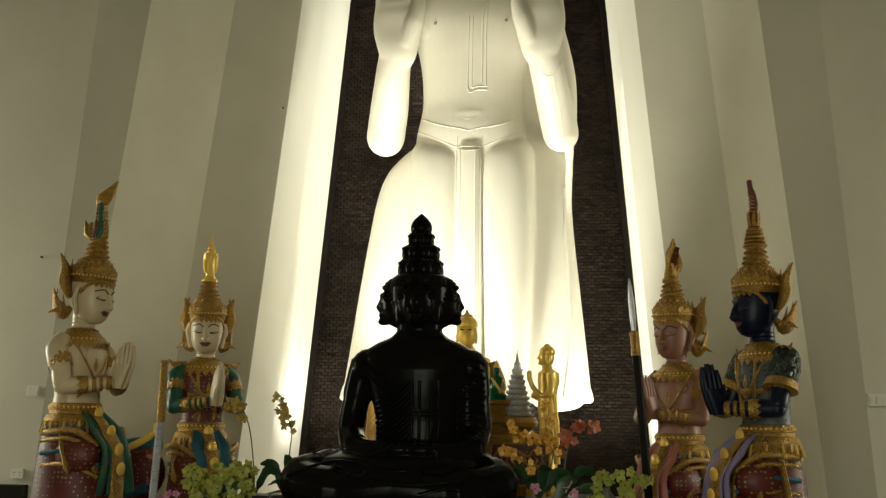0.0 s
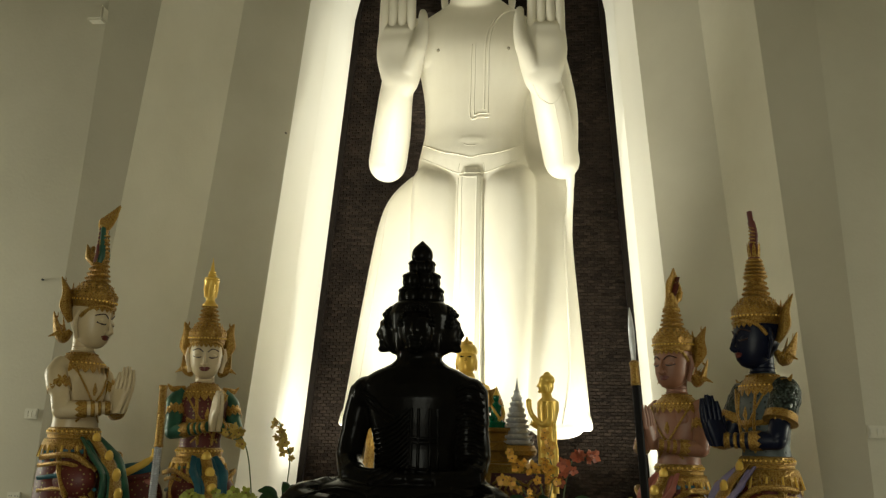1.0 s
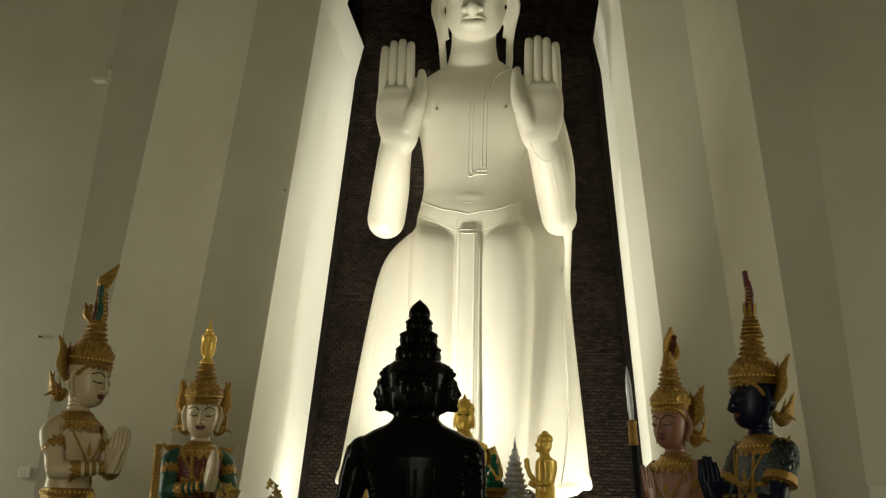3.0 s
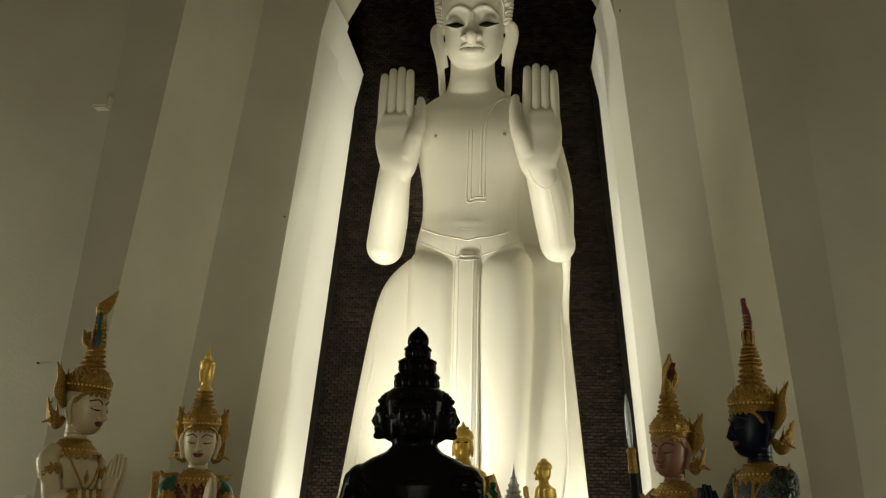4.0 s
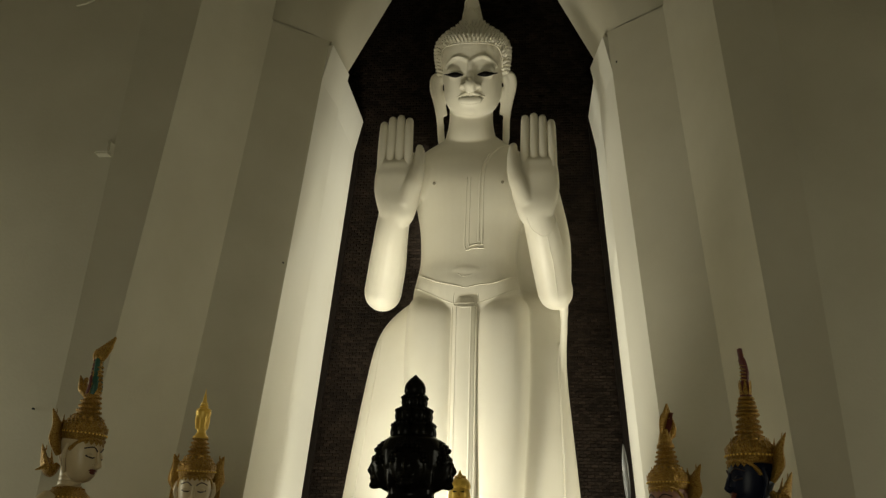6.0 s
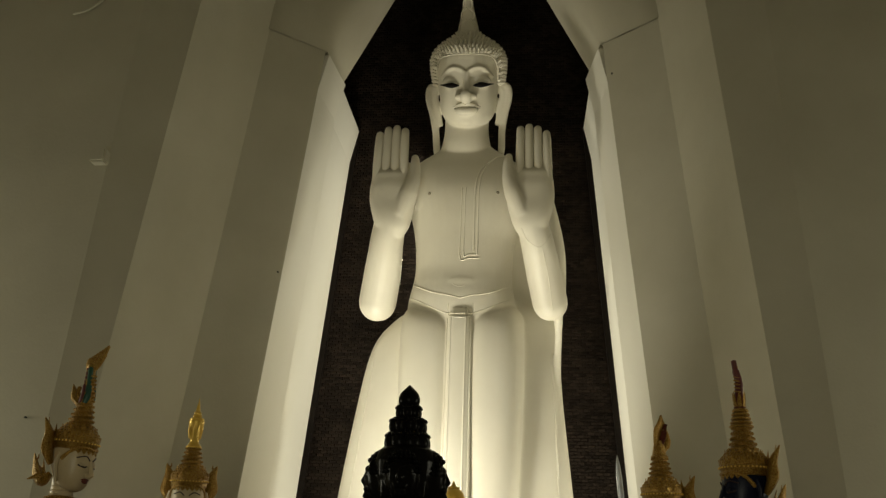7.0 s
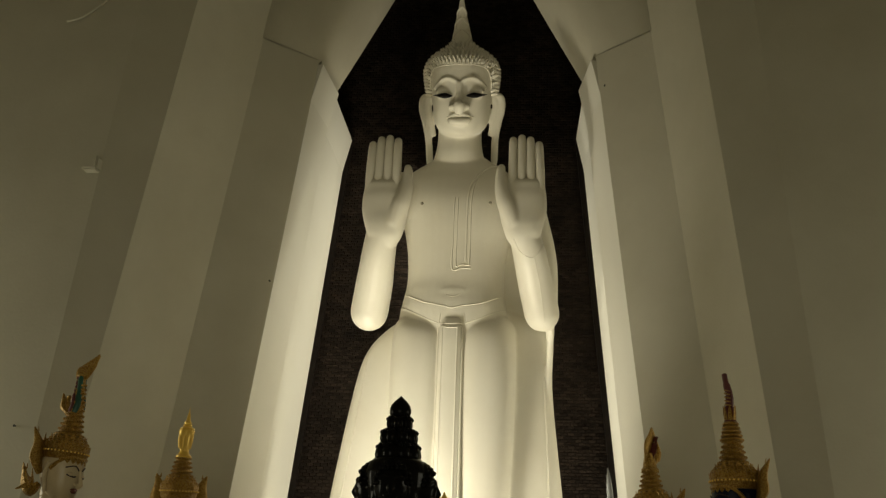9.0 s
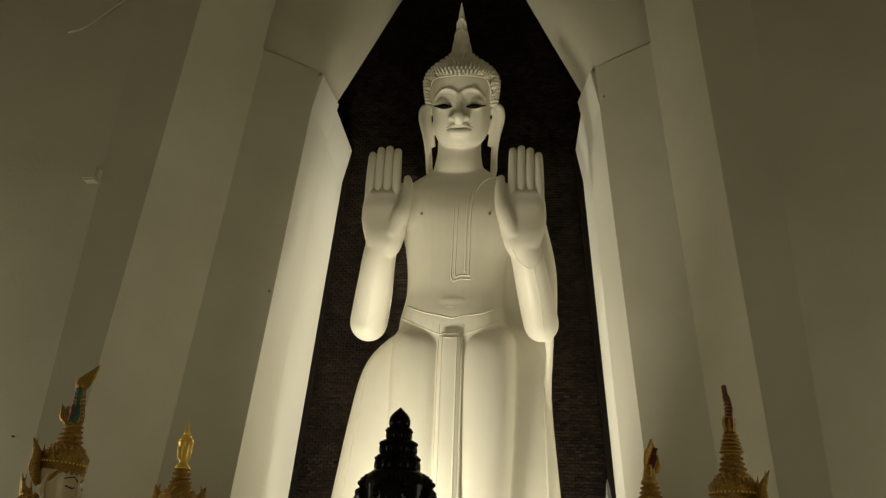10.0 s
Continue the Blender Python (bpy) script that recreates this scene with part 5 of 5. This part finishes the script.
tube(bm, smooth_path([(wx - 0.13, wy - 0.13, 1.32), (wx - 0.155, wy - 0.13, 1.39), (wx - 0.16, wy - 0.13, 1.47)], 4), [0.022] * 4 + [0.026] * 4 + [0.006], 0, 8, 0.5)
tube(bm, smooth_path([(wx + 0.02, wy + 0.12, 1.43), (wx - 0.02, wy + 0.14, 1.22), (wx - 0.13, wy + 0.1, 1.26)], 4), 0.035, 0, 10)
tube(bm, smooth_path([(wx + 0.07, wy - 0.12, 1.25), (wx + 0.085, wy - 0.13, 1.0), (wx + 0.09, wy - 0.12, 0.62)], 5), [0.02] * 5 + [0.03] * 6, 0, 8, 0.5)
stack(bm, [(wx, wy, z, r, r) for z, r in ((0.32, 0.2), (0.38, 0.2), (0.40, 0.16), (0.48, 0.15))], 0, 24)
tagged(mesh_of("gilded_standing_statue", bm, [GOLDS], smooth=50), "smooth gilded standing statue with one palm raised", "statue")

# carved gilded offering table
table = new("offering_table")
table.location = (0.72, 8.25, 0.0)
bm = bmesh.new()
box(bm, -0.31, 0.31, -0.14, 0.14, 0.84, 0.875)
box(bm, -0.29, 0.29, -0.13, 0.13, 0.80, 0.84)
part("top", bm, GOLD, table)
for i, xx in enumerate((-0.28, 0.24)):
    bm = bmesh.new()
    stack(bm, [(xx + 0.02, -0.10, z, r, r) for z, r in ((0.32, 0.03), (0.4, 0.022), (0.6, 0.026), (0.72, 0.02), (0.80, 0.03))], 0, 12, 3)
    part("leg", bm, GOLD, table, "", 40)
    bm = bmesh.new()
    stack(bm, [(xx + 0.02, 0.10, z, r, r) for z, r in ((0.32, 0.03), (0.4, 0.022), (0.6, 0.026), (0.72, 0.02), (0.80, 0.03))], 0, 12, 3)
    part("leg", bm, GOLD, table, "", 40)
bm = bmesh.new()
box(bm, -0.24, 0.24, -0.105, -0.09, 0.46, 0.80)
for s in (-1, 1):
    tube(bm, smooth_path([(0, -0.115, 0.58), (s * 0.10, -0.115, 0.54), (s * 0.15, -0.115, 0.62), (s * 0.22, -0.115, 0.56)], 5), 0.012, 1, 8)
    tube(bm, smooth_path([(0, -0.115, 0.74), (s * 0.08, -0.115, 0.70), (s * 0.14, -0.115, 0.75), (s * 0.22, -0.115, 0.70)], 5), 0.012, 1, 8)
    for k in range(4):
        tube(bm, smooth_path([(s * 0.03 + s * 0.05 * k, -0.112, 0.62), (s * 0.06 + s * 0.05 * k, -0.118, 0.66), (s * 0.04 + s * 0.05 * k, -0.112, 0.69)], 4), 0.009, 1, 6)
part("carved_panel", bm, [RED, GOLD], table, "openwork gilded carving over dark red", 40)
tagged(table, "small carved gilded offering table with red panel", "table")
# gilded stand glimpsed behind the seated figure's arm
bm = bmesh.new()
stack(bm, [(-0.62, 8.5, z, r, r) for z, r in ((0.32, 0.2), (0.5, 0.17), (0.75, 0.15), (0.8, 0.2), (0.85, 0.12), (1.0, 0.10), (1.2, 0.12), (1.3, 0.07), (1.42, 0.01))], 0, 20)
teeth(bm, 0.8, 0.19, 0.19, 0.08, 14, 0, Matrix.Identity(4), 0.01, y=8.5, x=-0.62)
tagged(mesh_of("gilded_offering_cone", bm, GOLD, smooth=40), "gilded tiered offering cone on the altar", "offering")

# ---- orchids in pots
LEAF = material("dark_orchid_leaf", (0.025, 0.07, 0.02), 0.4, 0, (0.015, 0.04, 0.012), 9, 60, 0.1)
STEM = material("green_stem", (0.09, 0.13, 0.04), 0.5, 0, bump=0)
YEL = material("yellow_green_petal", (0.40, 0.42, 0.06), 0.5, 0, (0.28, 0.30, 0.05), 25, 80, 0.1, rnd=0.25)
YELB = material("golden_yellow_petal", (0.50, 0.36, 0.06), 0.5, 0, (0.36, 0.22, 0.05), 25, 80, 0.1, rnd=0.25)
ORA = material("yellow_orange_petal", (0.82, 0.48, 0.07), 0.5, 0, (0.64, 0.28, 0.04), 25, 80, 0.1, rnd=0.25)
REDO = material("orange_red_petal", (0.50, 0.15, 0.07), 0.5, 0, (0.36, 0.08, 0.04), 25, 80, 0.1, rnd=0.25)
PNK = material("pink_petal", (0.60, 0.28, 0.42), 0.5, 0, (0.48, 0.18, 0.32), 25, 80, 0.1, rnd=0.2)
CENTRE = material("brown_flower_centre", (0.20, 0.06, 0.03), 0.5, 0, bump=0)
POT = material("dark_glazed_pot", (0.06, 0.045, 0.035), 0.3, 0, (0.04, 0.03, 0.025), 6, 50, 0.05)
rng = random.Random(7)


def blossom(bm, c, size, face):
    """Five cupped petals round a dark centre."""
    q = Vector(face).to_track_quat("Z", "Y").to_matrix().to_4x4()
    m = Matrix.Translation(c) @ q @ Matrix.Rotation(rng.uniform(0, 6.28), 4, "Z")
    for i in range(5):
        a = 2 * math.pi * i / 5 + rng.uniform(-0.15, 0.15)
        r = Matrix.Rotation(a, 4, "Z")
        w = size * (0.34 if i % 2 else 0.46) * rng.uniform(0.85, 1.15)
        cup = rng.uniform(0.0, 0.6) * size
        rows = []
        for f, k in ((0.08, 0.25), (0.4, 0.95), (0.75, 0.85), (1.0, 0.12)):
            zc = cup * f * f
            rows.append([m @ r @ Vector((f * size, -w * k, zc + 0.1 * size * k)), m @ r @ Vector((f * size, 0, zc - 0.002)), m @ r @ Vector((f * size, w * k, zc + 0.1 * size * k)), m @ r @ Vector((f * size, 0, zc + 0.004))])
        skin(bm, rows, 0)
    blob(bm, m @ Vector((0, 0, 0.1 * size)), (0.15 * size, 0.15 * size, 0.15 * size), 1, None, 7, 4)


def strap_leaf(bm, base, tip, width):
    b, t = Vector(base), Vector(tip)
    mid = b.lerp(t, 0.55) + Vector((0, 0, 0.35 * (t - b).length))
    tube(bm, smooth_path([b, b.lerp(mid, 0.6) + Vector((0, 0, 0.03)), mid, t], 5), [0.3 * width] * 3 + [0.8 * width] * 4 + [width] * 6 + [0.6 * width, 0.4 * width, 0.05 * width], 0, 8, 0.12)


def orchid(base, sprays, leaves, petal, label, dense=()):
    """A potted orchid: pot, leaves, stems and blossoms. sprays: (top, bend, count, size, start)."""
    root = new("orchid_plant")
    root.location = base
    bm = bmesh.new()
    stack(bm, [(0, 0, z, r, r) for z, r in ((0.0, 0.07), (0.02, 0.075), (0.10, 0.10), (0.12, 0.11), (0.13, 0.09))], 0, 18)
    part("pot", bm, POT, root, "dark glazed pot", 40)
    for tip, w in leaves:
        bm = bmesh.new()
        strap_leaf(bm, (0, 0, 0.12), tip, w)
        part("leaf", bm, LEAF, root, "", 50)
    for pts, count, size, start in sprays:
        path = smooth_path([(0, 0, 0.12)] + [Vector(p) for p in pts], 6)
        bm = bmesh.new()
        tube(bm, path, 0.005, 0, 6)
        n = len(path)
        spots = []
        for k in range(count):
            i = int((start + (1 - start) * k / max(1, count - 1)) * (n - 1))
            side = Vector((rng.uniform(-1, 1), rng.uniform(-1, 0.2), rng.uniform(-0.6, 0.5))).normalized()
            c = path[i] + side * size * rng.uniform(0.6, 1.3)
            tube(bm, [path[i], path[i].lerp(c, 0.6) + Vector((0, 0, 0.01)), c], 0.003, 0, 5)
            spots.append((c, (side.x * 0.9 + rng.uniform(-0.4, 0.4), -1, side.z * 0.8 + rng.uniform(-0.5, 0.4))))
        part("stem", bm, STEM, root, "", 60)
        for c, face in spots:
            bm = bmesh.new()
            blossom(bm, c, size * rng.uniform(0.65, 1.2), face)
            part("blossom", bm, [petal, CENTRE], root, "", 60)
    for (lo, hi), count, size in dense:
        for k in range(count):
            c = Vector([rng.uniform(a, b) for a, b in zip(lo, hi)])
            bm = bmesh.new()
            blossom(bm, c, size * rng.uniform(0.8, 1.2), (rng.uniform(-0.9, 0.9), -1, rng.uniform(-0.3, 0.9)))
            part("blossom", bm, [petal, CENTRE], root, "", 60)
            if k % 3 == 0:
                bm = bmesh.new()
                tube(bm, smooth_path([(c.x * 0.3, c.y * 0.3 + 0.03, 0.12), c * 0.7 + Vector((0, 0.03, 0)), c + Vector((0, 0.01, 0))], 4), 0.004, 0, 5)
                part("stem", bm, STEM, root)
    return tagged(root, label, "orchid", "orchids on the altar")


orchid((-1.22, 6.75, 0.32), [([(-0.02, 0, 0.35), (-0.06, -0.02, 0.62), (-0.14, -0.02, 0.78), (-0.22, -0.03, 0.80)], 12, 0.042, 0.6)],
       [((0.22, -0.1, 0.28), 0.035), ((-0.15, -0.1, 0.3), 0.03)], YELB, "potted orchid with a leaning spray of yellow-green blossoms")
orchid((-1.0, 6.8, 0.32), [([(0.02, 0, 0.4), (0.03, 0, 0.6), (-0.02, -0.02, 0.75), (-0.06, -0.02, 0.86)], 15, 0.042, 0.5)],
       [((0.15, -0.1, 0.38), 0.03), ((-0.18, -0.08, 0.35), 0.035), ((0.05, -0.1, 0.42), 0.03), ((-0.1, -0.12, 0.2), 0.03)], YELB, "potted orchid with an upright spray of yellow blossoms")
orchid((-1.42, 6.6, 0.2), [], [((0.25, -0.05, 0.3), 0.03)], YEL, "dense bunch of yellow-green orchid blossoms", [(((-0.28, -0.1, 0.2), (0.24, 0.1, 0.46)), 90, 0.045)])
orchid((0.9, 7.0, 0.32), [([(0.05, 0, 0.3), (0.0, 0, 0.5), (-0.12, 0, 0.60), (-0.22, 0, 0.62)], 10, 0.05, 0.4), ([(0.08, 0, 0.3), (0.12, 0, 0.52), (0.08, 0, 0.68), (0.06, 0, 0.80)], 14, 0.042, 0.45), ([(-0.05, 0, 0.3), (-0.15, 0, 0.45), (-0.25, -0.02, 0.5)], 7, 0.045, 0.4)],
       [((0.3, -0.1, 0.25), 0.045), ((-0.28, -0.1, 0.28), 0.045), ((0.1, -0.15, 0.35), 0.04), ((-0.12, -0.15, 0.25), 0.04)], ORA, "potted orchid with orange-yellow blossoms before the offering table")
orchid((1.1, 7.1, 0.32), [([(0.0, 0, 0.35), (0.04, 0, 0.55), (0.1, 0, 0.66), (0.2, 0, 0.64)], 20, 0.048, 0.45)],
       [((0.25, -0.1, 0.3), 0.04), ((-0.2, -0.12, 0.25), 0.04)], REDO, "potted orchid with orange-red blossoms")
orchid((1.45, 6.8, 0.16), [], [((-0.3, -0.05, 0.35), 0.04), ((-0.25, -0.1, 0.2), 0.04)], YEL, "bunch of yellow-green orchids low beside the altar", [(((-0.2, -0.08, 0.2), (0.25, 0.1, 0.5)), 40, 0.045)])
orchid((0.98, 6.55, 0.2), [], [((0.2, 0.05, 0.4), 0.04)], PNK, "pink and yellow orchids low on the altar", [(((-0.15, -0.06, 0.15), (0.2, 0.06, 0.38)), 12, 0.04)])
orchid((-1.66, 6.5, 0.05), [], [((0.2, 0.05, 0.35), 0.03)], PNK, "few pink orchids beside the guardian", [(((-0.22, -0.05, 0.3), (-0.02, 0.06, 0.42)), 5, 0.035)])

# ---- fittings on the walls


def plate(name, x, y, z, turn, w, h, label, sockets=0, rockers=0):
    root = new(name)
    root.location, root.rotation_euler = (x, y, z), (0, 0, radians(turn))
    bm = bmesh.new()
    box(bm, -w / 2, w / 2, -0.014, 0.01, -h / 2, h / 2)
    bmesh.ops.bevel(bm, geom=bm.edges[:], offset=0.006, segments=2, affect="EDGES")
    part("faceplate", bm, PLASTIC, root, "", 40)
    for k in range(rockers):
        bm = bmesh.new()
        xx = (k - (rockers - 1) / 2) * w / (rockers + 0.4)
        box(bm, xx - 0.016, xx + 0.016, -0.019, -0.012, -0.028, 0.028)
        part("rocker", bm, PLASTIC, root)
    for k in range(sockets):
        for dx, dz in ((-0.012, 0.012), (0.012, 0.012), (0, -0.014)):
            bm = bmesh.new()
            xx = (k - (sockets - 1) / 2) * w * 0.45 + dx
            stack(bm, [(xx, dz, 0, 0.005, 0.005), (xx, dz, 0.004, 0.005, 0.005)], 0, 10, 2, Matrix.Rotation(radians(90), 4, "X") @ Matrix.Translation((0, 0, 0.0125)))
            part("socket_hole", bm, DARKHOLE, root, "dark socket hole")
    return tagged(root, label, "electrical fitting")


plate("light_switch", -4.09, 8.486, 1.235, -2, 0.14, 0.10, "cream light switch plate on the plaster wall", rockers=3)
plate("power_socket", -4.17, 8.486, 0.435, -2, 0.14, 0.10, "cream double power socket above the baseboard", sockets=2)
plate("light_switch", 3.91, 8.488, 1.232, 2, 0.19, 0.11, "cream light switch plate on the plaster wall", rockers=3)
bm = bmesh.new()
box(bm, -3.92, -3.74, 8.36, 8.50, 5.39, 5.56)
bmesh.ops.bevel(bm, geom=bm.edges[:], offset=0.02, segments=2, affect="EDGES")
tagged(mesh_of("junction_box", bm, PLASTER, smooth=40), "small painted junction box high on the wall", "junction box")



def peg(x, y, z):
    bm = bmesh.new()
    stack(bm, [(0, 0, a, r, r) for a, r in ((-0.01, 0.008), (0.012, 0.008), (0.016, 0.012), (0.022, 0.010))], 0, 10, 2, Matrix.Translation((x, y, z)) @ Matrix.Rotation(radians(90), 4, "X"))
    tagged(mesh_of("nail_hole_peg", bm, DARKHOLE, smooth=40), "small dark peg standing in for a nail hole in the plaster wall", "peg", "pegs in the walls")


# dark pegs stand in for nail holes in the plaster
peg(-4.13, 8.485, 2.58)
peg(-2.21, 10.21, 4.73)
peg(2.0, 10.21, 7.48)
bm = bmesh.new()
tube(bm, smooth_path([(-4.5, 8.44, 7.39), (-4.28, 8.43, 7.46), (-3.95, 8.44, 7.78), (-3.6, 8.46, 8.1)], 5), 0.016, 0, 8)
tagged(mesh_of("conduit", bm, PLASTER, smooth=40), "painted conduit pipe high on the plaster wall", "pipe")

# ---- bricks of the niche wall, laid in courses
BW, BH = 0.098, 0.046


def brick_mesh(seed):
    r = random.Random(seed)
    bm = bmesh.new()
    j = lambda: r.uniform(-0.0025, 0.0025)
    lo = [(-0.0455, -0.020), (0.0455, -0.020), (0.0455, 0.020), (-0.0455, 0.020)]
    back = [bm.verts.new((x, 0.0, z)) for x, z in lo]
    rim = [bm.verts.new((x + j(), -0.008 - abs(j()), z + j())) for x, z in lo]
    face = [bm.verts.new((x * 0.9 + j(), -0.016 - r.uniform(0, 0.007), z * 0.84 + j())) for x, z in lo]
    for a, b in ((back, rim), (rim, face)):
        for i in range(4):
            bm.faces.new((a[i], a[(i + 1) % 4], b[(i + 1) % 4], b[i]))
    bm.faces.new(face)
    bmesh.ops.recalc_face_normals(bm, faces=bm.faces)
    if bm.faces[-1].normal.y > 0:
        bmesh.ops.reverse_faces(bm, faces=bm.faces)
    me = bpy.data.meshes.new("brick")
    bm.to_mesh(me)
    bm.free()
    me.materials.append(BRICK)
    return me


KINDS = [brick_mesh(i) for i in range(9)]
verts, faces, single = [], [], 0
br = random.Random(3)
for row in range(int(11.0 / BH)):
    z = 0.3 + BH * (row + 0.5)
    for col in range(-26, 27):
        x = BW * (col + 0.5 * (row % 2))
        if abs(x) > 2.5 or (abs(x) < 0.5 and z < 7) or br.random() < 0.004:
            continue
        me = KINDS[br.randrange(9)]
        dy = br.uniform(-0.006, 0.004)
        if -2.45 < x < -1.5 and 0.75 < z < 1.95 and single < 290:
            ob = new("brick", me)
            ob.parent = niche
            ob.location = (x, 12.62 + dy, z)
            single += 1
            continue
        o = len(verts)
        verts += [(x + v.co.x, 12.62 + dy + v.co.y, z + v.co.z) for v in me.vertices]
        faces += [[o + i for i in p.vertices] for p in me.polygons]
me = bpy.data.meshes.new("brick_courses")
me.from_pydata(verts, [], faces)
me.materials.append(BRICK)
courses = new("brick_courses", me)
courses.parent = niche
tagged(courses, "dark brown brick courses", kind="stuff")
